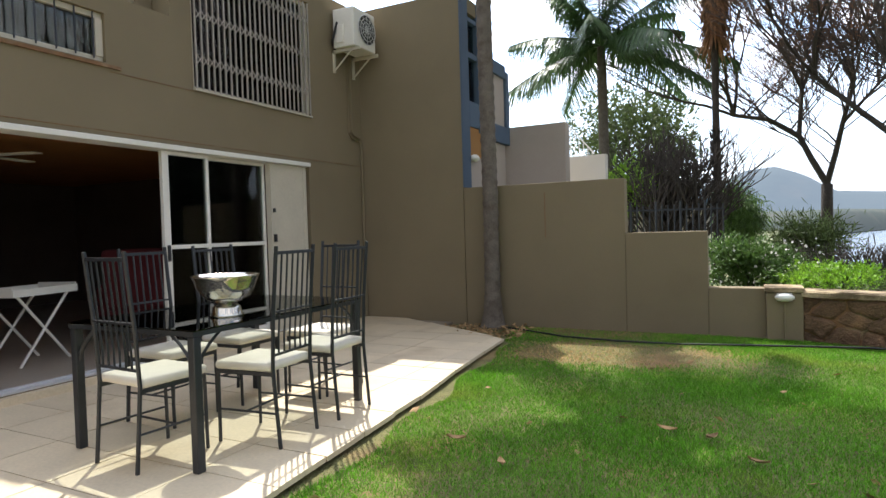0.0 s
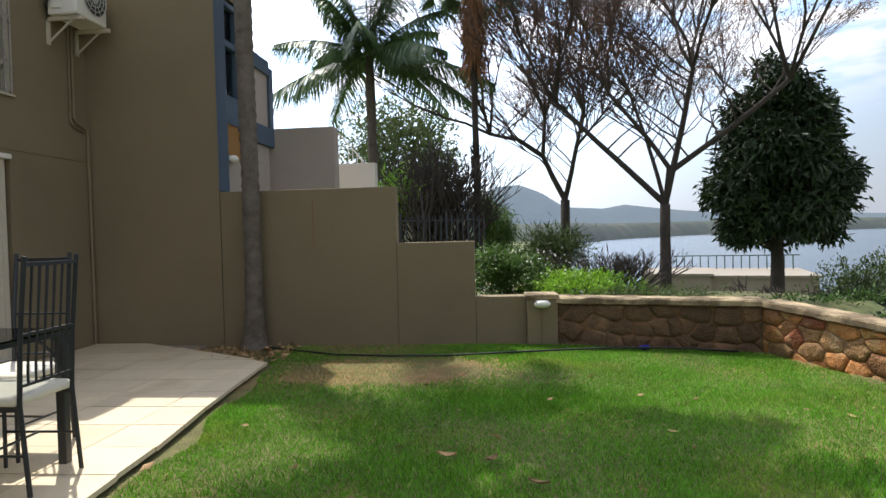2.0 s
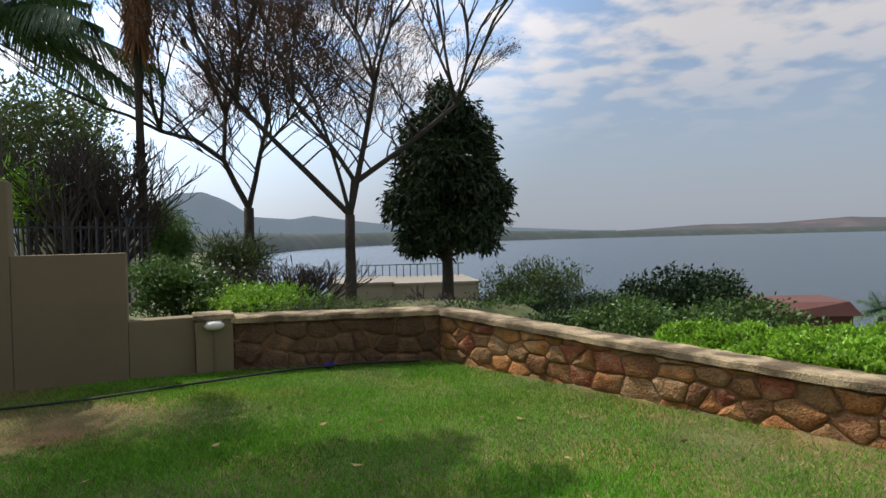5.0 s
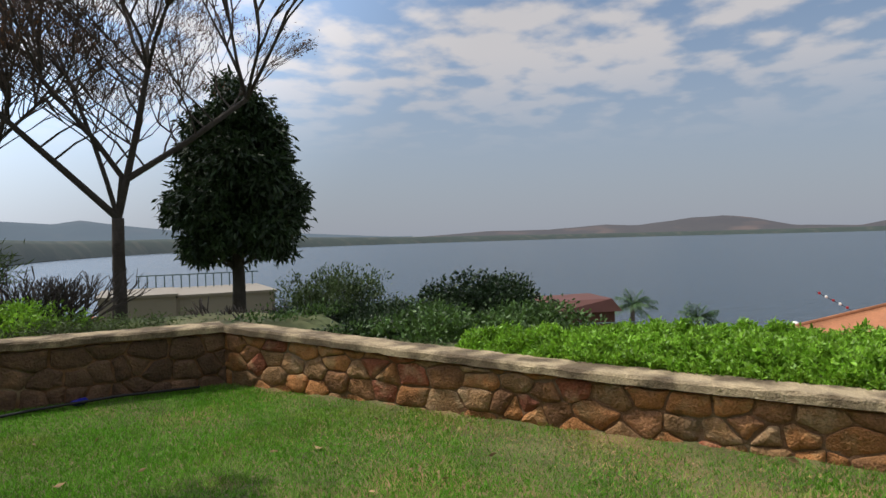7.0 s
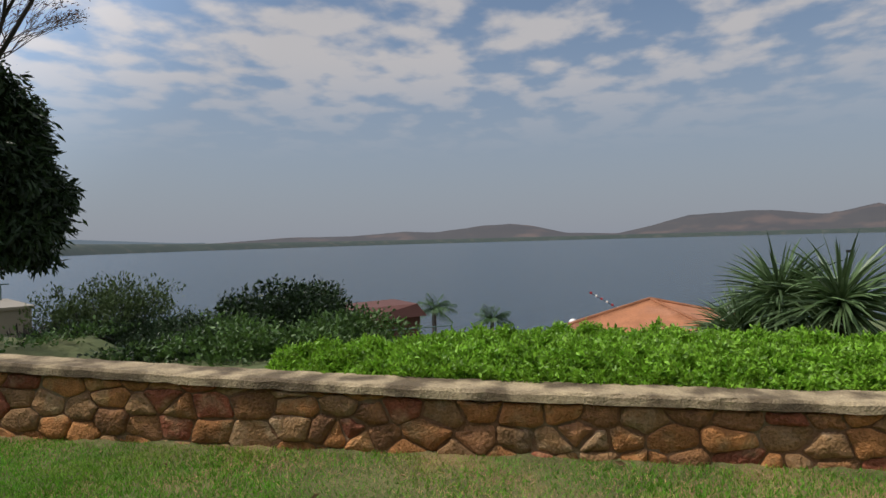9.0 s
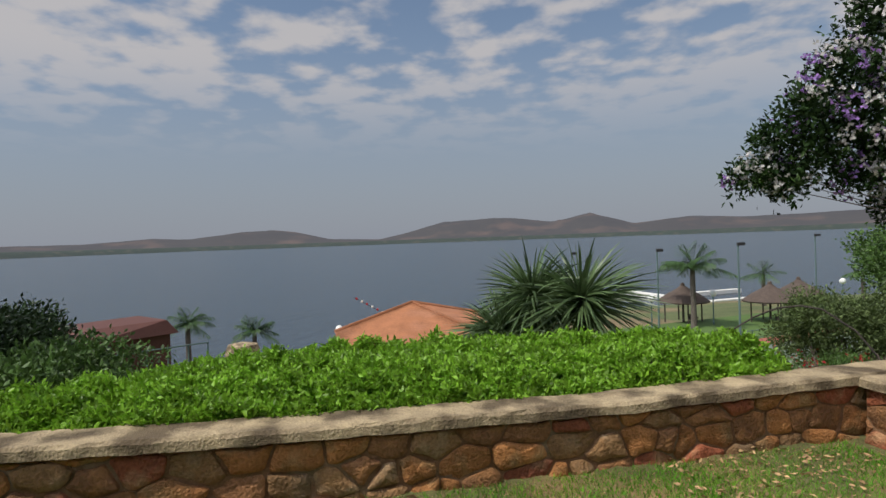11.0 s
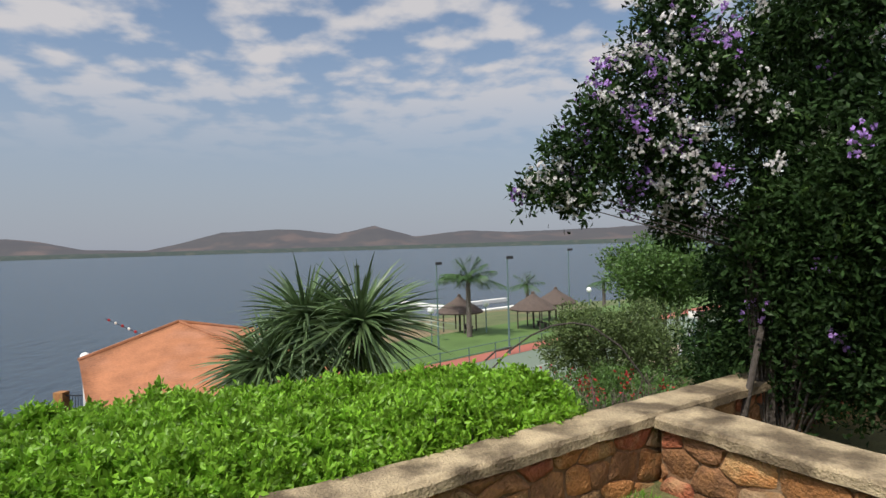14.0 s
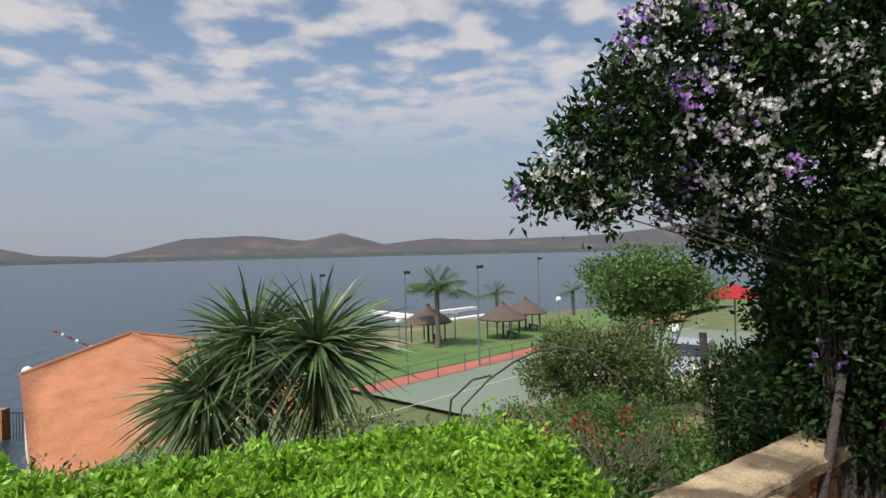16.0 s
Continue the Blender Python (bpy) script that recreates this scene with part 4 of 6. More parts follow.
# indoors: a folding side table, a red chair, a ceiling fan
ft = thing("folding_table", "white folding butler's tray table inside the lounge", "table", m=pose(-5.95, 3.3, 0.066, 0, 0, 12))
part("tray", boxes(((-0.25, -0.35, 0.66), (0.25, 0.35, 0.68)), ((-0.25, -0.35, 0.68), (-0.235, 0.35, 0.73)), ((0.235, -0.35, 0.68), (0.25, 0.35, 0.73)), ((-0.235, 0.335, 0.68), (0.235, 0.35, 0.75)), ((-0.235, -0.35, 0.68), (0.235, -0.335, 0.75))), M_WHITE, ft)
for s in (-0.2, 0.2):
    for k in (-1, 1):
        part("leg", tube(bmesh.new(), [(s, k * 0.27, 0.0), (s, -k * 0.27, 0.66)], 0.014, 6), M_WHITE, ft)
ac = thing("armchair", "deep red upholstered armchair in the dim lounge", "armchair", m=pose(-6.6, 5.1, 0.066, 0, 0, 40))
part("seat", boxes(((-0.4, -0.4, 0.1), (0.4, 0.4, 0.45)), bevel=0.05), M_RED, ac)
part("backrest", boxes(((-0.4, -0.45, 0.3), (0.4, -0.28, 1.05)), bevel=0.06), M_RED, ac)
for s in (-1, 1):
    part("armrest", boxes(((s * 0.42 - 0.07, -0.35, 0.1), (s * 0.42 + 0.07, 0.4, 0.62)), bevel=0.05), M_RED, ac)
fan = thing("ceiling_fan", "white ceiling fan at rest in the dim lounge", "fan", m=pose(-6.4, 3.2, 2.1))
part("hub", lathe(bmesh.new(), [(0.0005, -0.05), (0.09, -0.04), (0.1, 0.02), (0.03, 0.05), (0.02, 0.2)], 20), M_WHITE, fan)
for k in range(4):
    bm = boxes(((0.1, -0.06, -0.006), (0.6, 0.06, 0.004)), bevel=0.002)
    bmesh.ops.rotate(bm, verts=bm.verts, matrix=Matrix.Rotation(radians(20 + 90 * k), 3, "Z"))
    part("blade", bm, M_WHITE, fan)

# ---- palm by the wall, hose, litter ----
tr = thing("palm_trunk", "ringed grey palm trunk standing against the wall", "palm", m=pose(-2.65, 7.16, -0.06))
bm = bmesh.new()
zs = np.arange(0, 6.9, 0.045)
rng = random.Random(4)
tube(bm, [(0.01 * math.sin(z * 1.1) + 0.1 * (max(0, z - 4.7) / 2.15) ** 2, 0.006 * math.cos(z) + 0.3 * (max(0, z - 4.7) / 2.15) ** 2, z) for z in zs], [0.098 + 0.09 * math.exp(-z * 5.5) + (0.006 if i % 3 == 0 else -0.003) + rng.uniform(-0.002, 0.002) for i, z in enumerate(zs)], 16)
part("trunk", bm, M_BARK_RING, tr, smooth=True)
WALL_PALM = tr
hs = [(-2.62, 7.12, -0.02), (-2.2, 7.0, -0.035), (-1.9, 6.85, -0.035), (-1.55, 6.68, -0.035), (-0.93, 6.57, -0.03), (-0.34, 6.6, -0.035), (0.25, 6.73, -0.035), (0.86, 6.82, -0.03), (1.36, 6.93, -0.035), (2.0, 6.92, -0.04), (2.6, 6.75, -0.05)]
tagged(part("garden_hose", tube(bmesh.new(), hs, 0.011, 8), M_HOSE, smooth=True), "black garden hose lying along the wall foot", "hose")


def flat_leaves(name, label, count, area, seed, size=0.055, material=None):
    rng = np.random.default_rng(seed)
    x0, x1, y0, y1 = area
    p = np.stack([rng.uniform(x0, x1, count), rng.uniform(y0, y1, count), np.zeros(count)], 1)
    for q in p:
        q[2] = lawn_z(q[0], q[1]) + rng.uniform(0.012, 0.035)
    w = np.concatenate([rng.normal(size=(count, 2)), rng.normal(size=(count, 1)) * 0.25], 1)
    return tagged(leaves(name, p, w, size, size * 0.42, material or M_LEAFLITTER, seed=seed), label, "leaves", kind="stuff")


flat_leaves("leaf_litter", "dry brown leaves scattered under the palm by the wall", 420, (-3.2, -2.1, 6.35, 7.25), 3, 0.07)
flat_leaves("lawn_leaf_litter", "a few curled dry leaves lying on the lawn", 60, (-1.9, 4.4, 1.6, 6.4), 5, 0.075)
flat_leaves("wall_foot_litter", "straw and dry leaves along the foot of the stone wall", 420, (4.3, 5.2, -0.1, 1.2), 6, 0.035)
for x, y, a in ((-1.25, 3.1, 20), (-0.86, 2.84, 120), (0.12, 3.67, 60), (0.36, 3.37, 150), (-0.13, 3.72, 0)):
    bm = bmesh.new()
    n = 7
    rows = [[bm.verts.new((0.06 * (2 * i / (n - 1) - 1), s * 0.022 * math.sin(math.pi * (i + 0.15) / (n - 0.7)), 0.012 * abs(s) + 0.014 * (2 * i / (n - 1) - 1) ** 2)) for i in range(n)] for s in (-1, 0, 1)]
    for r0, r1 in zip(rows, rows[1:]):
        for i in range(n - 1):
            bm.faces.new((r0[i], r0[i + 1], r1[i + 1], r1[i]))
    lf = tagged(part("fallen_leaf", bm, M_LEAFLITTER), "curled pale dry leaf lying on the grass", "leaf", "leaves on the lawn")
    lf.matrix_basis = pose(x, y, lawn_z(x, y) + 0.035, 8, 5, a)


bm = bmesh.new()
bmesh.ops.create_icosphere(bm, subdivisions=2, radius=0.05)
for v in bm.verts:
    k = 1 + 0.5 * noise.noise(v.co * 40)
    v.co = Vector((v.co.x * 1.3 * k, v.co.y * k, v.co.z * 0.55 * k))
tagged(part("plastic_bag", bm, mat("blue_plastic", (0.015, 0.02, 0.25), 0.35, 0.2, 20, 90, 0.2)), "crumpled blue plastic bag at the stone wall's foot", "bag").matrix_basis = pose(1.72, 6.98, lawn_z(1.72, 6.98) + 0.035)

# ---- lawn ----
def patio_edge(y):
    return float(np.interp(y, (-3, 1.99, 3.36, 3.94, 4.48, 6.16), (-1.3, -1.72, -1.84, -1.88, -1.97, -2.13)))


def grass(name, label, count, seed, material, dry, ln, wd):
    rng = np.random.default_rng(seed)
    m = int(count * 2.4)
    x, y = rng.uniform(-2.3, 6.4, m), rng.uniform(-1.6, 7.3, m)
    edge = np.interp(y, (-3, 1.99, 3.36, 3.94, 4.48, 6.16, 6.3, 7.3), (-1.3, -1.72, -1.84, -1.88, -1.97, -2.13, -2.3, -2.6)) + 0.10 + 0.05 * np.sin(y * 5.1)
    ok = (x > edge) & (x * WC + y * WS < WD - 0.01) & (y < 7.30) & (y < 7.28 - 0.21 * np.maximum(0, x - 0.83)) & (y > -1.35 + 0.3 * (x - 1.3) + 0.12)
    nz = np.array([noise.noise(Vector((a * 0.9, b * 0.9, 0.0))) + 0.6 * noise.noise(Vector((a * 2.7, b * 2.7, 3.0))) for a, b in zip(x, y)])
    patch = np.exp(-(((x + 0.9) / 1.15) ** 2 + ((y - 5.95) / 0.7) ** 2))
    foot = np.clip(1.2 - (WD - x * WC - y * WS) / 1.7, 0, 1) * np.clip((7.0 - y) / 2.0, 0, 1)
    shade = np.clip((y - 6.55) / 0.5, 0, 1) * np.clip((0.6 - x) / 1.5, 0, 1)
    bare = np.clip(1.9 * patch + 0.75 * foot + 0.8 * shade + 0.4 * nz - 0.2, 0, 1)
    keep = rng.uniform(size=m) < (bare * 0.9 + 0.012 if dry else 1 - 0.97 * bare)
    i = np.nonzero(ok & keep)[0][:count]
    x, y, n = x[i], y[i], len(i)
    z = np.array([lawn_z(a, b) for a, b in zip(x, y)]) + 0.002
    a = rng.uniform(0, 2 * math.pi, n)
    h = ln * rng.uniform(0.5, 1.3, n)
    lean = rng.normal(size=(n, 2)) * (0.9 if dry else 0.55) * h[:, None]
    w = wd * rng.uniform(0.6, 1.3, n)
    v = np.empty((n, 3, 3))
    v[:, 0] = np.stack([x - np.cos(a) * w, y - np.sin(a) * w, z - 0.01], 1)
    v[:, 1] = np.stack([x + np.cos(a) * w, y + np.sin(a) * w, z - 0.01], 1)
    v[:, 2] = np.stack([x + lean[:, 0], y + lean[:, 1], z + h * (0.45 if dry else 0.8)], 1)
    me = bpy.data.meshes.new(name)
    me.vertices.add(3 * n); me.loops.add(3 * n); me.polygons.add(n)
    me.vertices.foreach_set("co", v.ravel())
    me.loops.foreach_set("vertex_index", np.arange(3 * n))
    me.polygons.foreach_set("loop_start", np.arange(0, 3 * n, 3))
    me.update(); me.validate()
    return tagged(link(name, me, material), label, "grass", kind="stuff")


grass("lawn_grass", "short green lawn grass", 520000, 11, M_GRASS, False, 0.03, 0.0034)
grass("dry_lawn_grass", "straw-coloured dry grass in worn patches of the lawn", 170000, 12, M_DRY, True, 0.035, 0.0026)


# ---- plants ----
def bare_tree(name, label, base, fork, limbs, top, spread, seed, r0, depth=7, group="bare trees by the lake"):
    """A leafless tree: trunk to the fork, limbs through given points, each splitting on into a fan of twigs."""
    rng = random.Random(seed)
    t = thing(name, label, "tree", group, m=Matrix.Translation(base))
    b = Vector(base)
    trunk = Sticks()
    f = Vector(fork) - b
    trunk.add([(0, 0, -0.3), f * 0.3 + Vector((0.02, 0, 0)), f * 0.7, f], [r0 * 1.25, r0 * 1.05, r0 * 0.95, r0 * 0.92], 12)
    trunk.make("trunk", M_BARK, t)
    twigs, pods, cur = Sticks(), [], [None]
    def grow(p, d, ln, r, lv):
        q = p + d * ln
        mid = p + d * ln * 0.5 + Vector((rng.uniform(-1, 1), rng.uniform(-1, 1), rng.uniform(-0.5, 1))) * ln * 0.07
        (cur[0] if lv < 3 else twigs).add([p, mid, q], [r, r * 0.85, r * 0.72], 8 if lv < 2 else 5 if lv < 4 else 3)
        if lv >= depth or q.z > top - b.z + 0.6:
            pods.append(q)
            return
        n = 3 if (lv in (1, 2, 3) or rng.random() < 0.3) else 2
        for k in range(n):
            a = rng.uniform(0, 2 * math.pi)
            out = Vector((math.cos(a), math.sin(a), 0))
            nd = (d + out * rng.uniform(0.28, 0.6) + Vector((0, 0, 0.2)) + Vector((q.x, q.y, 0)).normalized() * 0.12).normalized()
            grow(q, nd, ln * rng.uniform(0.64, 0.86), max(0.0036, r * rng.uniform(0.55, 0.72)), lv + 1)
    for pts, r in limbs:
        ps = [f] + [Vector(p) - b for p in pts]
        cur[0] = Sticks()
        cur[0].add(ps, [0.85 * r * (1 - 0.35 * i / (len(ps) - 1)) for i in range(len(ps))], 9)
        d = (ps[-1] - ps[-2]).normalized()
        for k in range(4):
            a = rng.uniform(0, 2 * math.pi)
            nd = (d * 0.8 + Vector((math.cos(a), math.sin(a), 0)) * rng.uniform(0.4, 0.95) * spread + Vector((0, 0, 0.35))).normalized()
            grow(ps[-1], nd, rng.uniform(1.0, 1.4), r * 0.45, 1)
        for s in (0.3, 0.6, 0.85, 1.15, 1.3, 1.45, 1.6, 1.75, 1.9):
            q = ps[-2].lerp(ps[-1], s - 1) if s > 1 else ps[max(0, len(ps) - 3)].lerp(ps[-2], s)
            a = rng.uniform(0, 2 * math.pi)
            grow(q, (Vector((math.cos(a), math.sin(a), 0)) * 0.85 + Vector((0, 0, 0.7))).normalized(), 0.85, r * 0.26, 2)
        cur[0].make("limb", M_BARK, t)
    twigs.make("twig", M_TWIG, t)["kind"] = "stuff"
    p = np.array([tuple(q) for q in pods for _ in range(5)])
    nrng = np.random.default_rng(seed)
    p += nrng.normal(size=p.shape) * 0.09
    w = nrng.normal(size=p.shape) + [0, 0, -0.4]
    leaves("seed_pod", p[::4], w[::4], 0.08, 0.022, M_POD, t, seed=seed)["kind"] = "stuff"
    return t


bare_tree("bare_tree", "tall leafless tree with a forked grey trunk and brown seed pods", (3.72, 13.68, -0.25), (3.74, 13.6, 1.74),
          [([(2.96, 13.62, 2.52), (2.28, 13.67, 3.2), (1.5, 13.6, 3.98)], 0.08), ([(3.8, 13.5, 2.5), (3.4, 13.5, 3.1), (2.6, 13.5, 4.1)], 0.07), ([(3.88, 13.45, 2.5), (4.02, 13.2, 3.4), (4.15, 12.95, 4.4)], 0.085),
           ([(3.88, 13.45, 2.45), (4.84, 13.05, 3.16), (5.79, 12.5, 3.99)], 0.085), ([(3.55, 13.5, 2.4), (3.35, 13.6, 3.2), (3.1, 13.9, 4.2)], 0.055)], 8.0, 1.0, 21, 0.115)
bare_tree("bare_tree", "leafless tree with a forked trunk and spreading twigs", (2.04, 17.33, -0.58), (2.06, 17.27, 2.08),
          [([(1.74, 17.3, 2.72), (1.49, 17.33, 3.3), (0.84, 17.31, 3.77), (0.04, 17.33, 3.97)], 0.1), ([(2.24, 17.25, 2.81), (2.39, 17.24, 3.52), (2.61, 17.19, 4.42)], 0.085), ([(1.74, 17.3, 2.72), (1.49, 17.33, 3.3), (1.55, 17.25, 4.42)], 0.09), ([(2.39, 17.24, 3.52), (3.06, 17.01, 4.31)], 0.06)], 8.6, 1.0, 33, 0.135)


def mango_tree():
    t = thing("mango_tree", "dense dark-leaved evergreen tree with a straight trunk", "tree", m=pose(6.57, 14.93, -0.62))
    trunk = Sticks()
    trunk.add([(0, 0, -0.2), (0.02, 0, 1.0), (0.0, 0.02, 2.2), (0.05, 0, 3.6)], [0.17, 0.14, 0.11, 0.05], 10)
    trunk.make("trunk", M_BARK, t)
    limbs, rng = Sticks(), np.random.default_rng(8)
    blobs = []
    # rings of sprays from the low skirt to the top: height, half-width, count, size of a spray
    for z, wide, n, r in ((1.95, 1.35, 9, 0.46), (2.45, 1.62, 11, 0.52), (3.0, 1.62, 11, 0.52), (3.55, 1.42, 10, 0.52), (4.1, 1.18, 9, 0.5), (4.6, 0.98, 8, 0.46), (5.05, 0.78, 6, 0.42), (5.42, 0.5, 4, 0.34), (2.6, 0.6, 5, 0.6), (3.6, 0.55, 5, 0.6), (4.5, 0.35, 3, 0.55)):
        for k in range(n):
            a = 2 * math.pi * (k + rng.uniform(-0.3, 0.3)) / n + z
            d = wide * 0.76 * rng.uniform(0.72, 1.16)
            x, y, h, q = d * math.cos(a) + 0.1, d * math.sin(a), z * 0.96 + rng.uniform(-0.25, 0.25), r * rng.uniform(0.65, 1.05)
            limbs.add([(0, 0, min(h - 0.5, 2.6)), (x * 0.5, y * 0.5, h - 0.3), (x * 0.92, y * 0.92, h)], [0.045, 0.026, 0.01], 5)
            blobs.append(((x, y, h), (q, q, q * 0.72), int(170 * q * q) + 10))
    limbs.make("limb", M_BARK, t)
    p, w = clumps(rng, blobs, 16, 0.26, 0.6)
    leaves("crown", p, w + [0, 0, -0.75], 0.2, 0.052, M_MANGO, t, seed=9)["kind"] = "stuff"
    return t


mango_tree()


def frond(bm_sticks, P, W, base, ang, lift, length, rng, droop=1.0, n=46, leaf=0.5, hang=0.0):
    """One feather frond: an arching rib with leaflets down both sides."""
    d = Vector((math.cos(ang), math.sin(ang), 0))
    pts = []
    for i in range(11):
        u = i / 10
        pts.append(Vector(base) + d * (length * (u * math.cos(lift) + 0.05 * u)) + Vector((0, 0, length * (u * math.sin(lift) - droop * 0.55 * u * u * (0.5 + 0.5 * math.cos(lift))))))
    bm_sticks.add(pts, [0.018 * (1 - 0.85 * i / 10) + 0.002 for i in range(11)], 4)
    side = d.cross(Vector((0, 0, 1)))
    for i in range(n):
        u = 0.12 + 0.88 * i / (n - 1)
        j = min(9, int(u * 10))
        q = pts[j].lerp(pts[j + 1], u * 10 - j)
        t = (pts[j + 1] - pts[j]).normalized()
        for s in (-1, 1):
            P.append(tuple(q))
            k = leaf * (0.45 + 0.75 * math.sin(math.pi * min(1, u * 0.9 + 0.12)))
            W.append((tuple((t * 0.55 + side * s * 0.8 + Vector((rng.uniform(-0.1, 0.1), rng.uniform(-0.1, 0.1), rng.uniform(-0.45, 0.1) - hang * (0.35 + u)))).normalized()), k))


def blades(name, items, width, material, parent, droop=0.3, seg=3, twist=0.0):
    """Long narrow leaves: items (base, way, length); they bend down towards the tip."""
    verts, faces = [], []
    for p, w, ln in items:
        p, w = Vector(p), Vector(w)
        s = w.cross(Vector((0, 0, 1)))
        s = s.normalized() if s.length > 1e-3 else Vector((1, 0, 0))
        if twist:
            s = Matrix.Rotation(twist * math.sin(len(verts) * 12.9898), 3, w) @ s
        b = len(verts)
        for i in range(seg + 1):
            u = i / seg
            c = p + w * ln * u + Vector((0, 0, -droop * ln * u * u))
            h = width * 0.5 * (1 - u) ** 0.6 + 0.0008
            verts += [c - s * h, c + s * h]
        faces += [(b + 2 * i, b + 2 * i + 1, b + 2 * i + 3, b + 2 * i + 2) for i in range(seg)]
    return pydata(name, verts, faces, material, parent)


def feather_palm(name, label, base, height, r, length, count, seed, leaf=0.5, n=46, hang=0.2, droop=0.7, width=0.034):
    rng = random.Random(seed)
    t = thing(name, label, "palm", m=Matrix.Translation(base))
    tr = Sticks()
    tr.add([(0, 0, -0.4), (0.02, 0, height * 0.4), (0, 0.02, height * 0.85), (0, 0, height)], [r * 1.2, r, r * 0.95, r * 0.75], 12)
    tr.make("trunk", M_BARK_RING, t)
    ribs, P, W = Sticks(), [], []
    for k in range(count):
        lift = radians(rng.uniform(20, 80)) if k % 3 else radians(rng.uniform(-12, 30))
        frond(ribs, P, W, (0, 0, height), 2 * math.pi * (k * 0.382 + rng.uniform(-0.05, 0.05)), lift, length * rng.uniform(0.85, 1.1), rng, droop, n, leaf, hang)
    ribs.make("rib", M_PALM, t)
    blades("frond", [(p, w, k) for p, (w, k) in zip(P, W)], width * leaf / 0.5, M_PALM, t, 0.4, 2)["kind"] = "stuff"
    return t


feather_palm("royal_palm", "tall feather palm with arching green fronds", (-2.81, 14.98, 0.63), 4.95, 0.125, 2.75, 27, 8, 0.62, n=84, hang=0.55, droop=0.72, width=0.026)
ribs, P, W = Sticks(), [], []
rng = random.Random(17)
for k in range(15):
    frond(ribs, P, W, (0.1, 0.3, 6.8), 2.4 * k + rng.uniform(-0.2, 0.2), radians(rng.uniform(0, 70)), rng.uniform(1.9, 2.6), rng, 0.7, 44, 0.55)
ribs.make("rib", M_PALM, WALL_PALM)
blades("frond", [(p, w, k) for p, (w, k) in zip(P, W)], 0.075, M_PALM, WALL_PALM, 0.3, 2)["kind"] = "stuff"


def fan_palm(base, height, seed):
    rng = random.Random(seed)
    t = thing("fan_palm", "very tall fan palm with a brown skirt of dead leaves", "palm", m=Matrix.Translation(base))
    tr = Sticks()
    tr.add([(0, 0, -0.3), (0.02, 0, 1.5), (0, 0.01, 3.4), (0, 0, height)], [0.12, 0.095, 0.075, 0.075], 10)
    tr.make("trunk", M_BARK, t)
    boots = []
    for k in range(150):
        a, z = rng.uniform(0, 6.28), rng.uniform(1.3, 3.0)
        boots.append(((0.1 * math.cos(a), 0.1 * math.sin(a), z), (math.cos(a) * 0.5, math.sin(a) * 0.5, 0.85), 0.16))
    blades("leaf_stub", boots, 0.06, M_BARK, t, 0.2, 2)["kind"] = "stuff"
    dead = []
    for k in range(420):
        a, z = rng.uniform(0, 6.28), rng.uniform(height - 1.7, height)
        dead.append(((0.08 * math.cos(a), 0.08 * math.sin(a), z), (math.cos(a) * 0.42, math.sin(a) * 0.42, -0.85 + rng.uniform(-0.1, 0.25)), rng.uniform(0.5, 0.95)))
    blades("dead_skirt", dead, 0.05, M_PALMDRY, t, 0.1, 2)
    live = []
    for k in range(40):
        a, el = rng.uniform(0, 6.28), rng.uniform(-0.5, 1.3)
        d = Vector((math.cos(a) * math.cos(el), math.sin(a) * math.cos(el), math.sin(el)))
        hub = Vector((0, 0, height)) + d * rng.uniform(0.75, 1.1)
        live.append(((0, 0, height), d, (hub - Vector((0, 0, height))).length))
        s = d.cross(Vector((0, 0, 1))).normalized()
        for j in range(22):
            f = -1.35 + 2.7 * j / 21
            live.append((tuple(hub), tuple((d * math.cos(f) + s * math.sin(f)).normalized()), rng.uniform(0.6, 0.85)))
    blades("fan", live, 0.045, M_PALM, t, 0.25, 3)


fan_palm((-0.26, 14.28, 0.21), 6.75, 5)


def bush(name, label, centre, radii, count, per, leaf, width, material, seed, category="bush", stems=14, up=0.3, shell=0.45, group=""):
    rng = np.random.default_rng(seed)
    x, y, z = centre
    gz = ground_z(x, y)
    t = thing(name, label, category, group, m=pose(x, y, gz))
    st = Sticks()
    blobs = []
    r = random.Random(seed)
    for k in range(stems):
        a, q = r.uniform(0, 6.28), r.uniform(0.25, 0.95)
        tip = Vector((radii[0] * q * math.cos(a), radii[1] * q * math.sin(a), z - gz + radii[2] * r.uniform(-0.3, 0.85) * (1.1 - 0.5 * q)))
        st.add([(tip.x * 0.08, tip.y * 0.08, -0.1), tip * 0.5 + Vector((0, 0, 0.05)), tip], [0.018, 0.012, 0.004], 4)
        k2 = r.uniform(0.3, 0.52)
        blobs.append((tuple(tip), (radii[0] * k2, radii[1] * k2, radii[2] * k2), max(4, count // stems)))
    blobs.append(((0, 0, z - gz), tuple(v * 0.8 for v in radii), count // 3))
    st.make("stem", M_BARK, t)["kind"] = "stuff"
    p, w = clumps(rng, blobs, per, leaf * 2, shell)
    keep = p[:, 2] > -0.02
    leaves("foliage", p[keep], (w + [0, 0, up])[keep], leaf, width, material, t, seed=seed)["kind"] = "stuff"
    return t


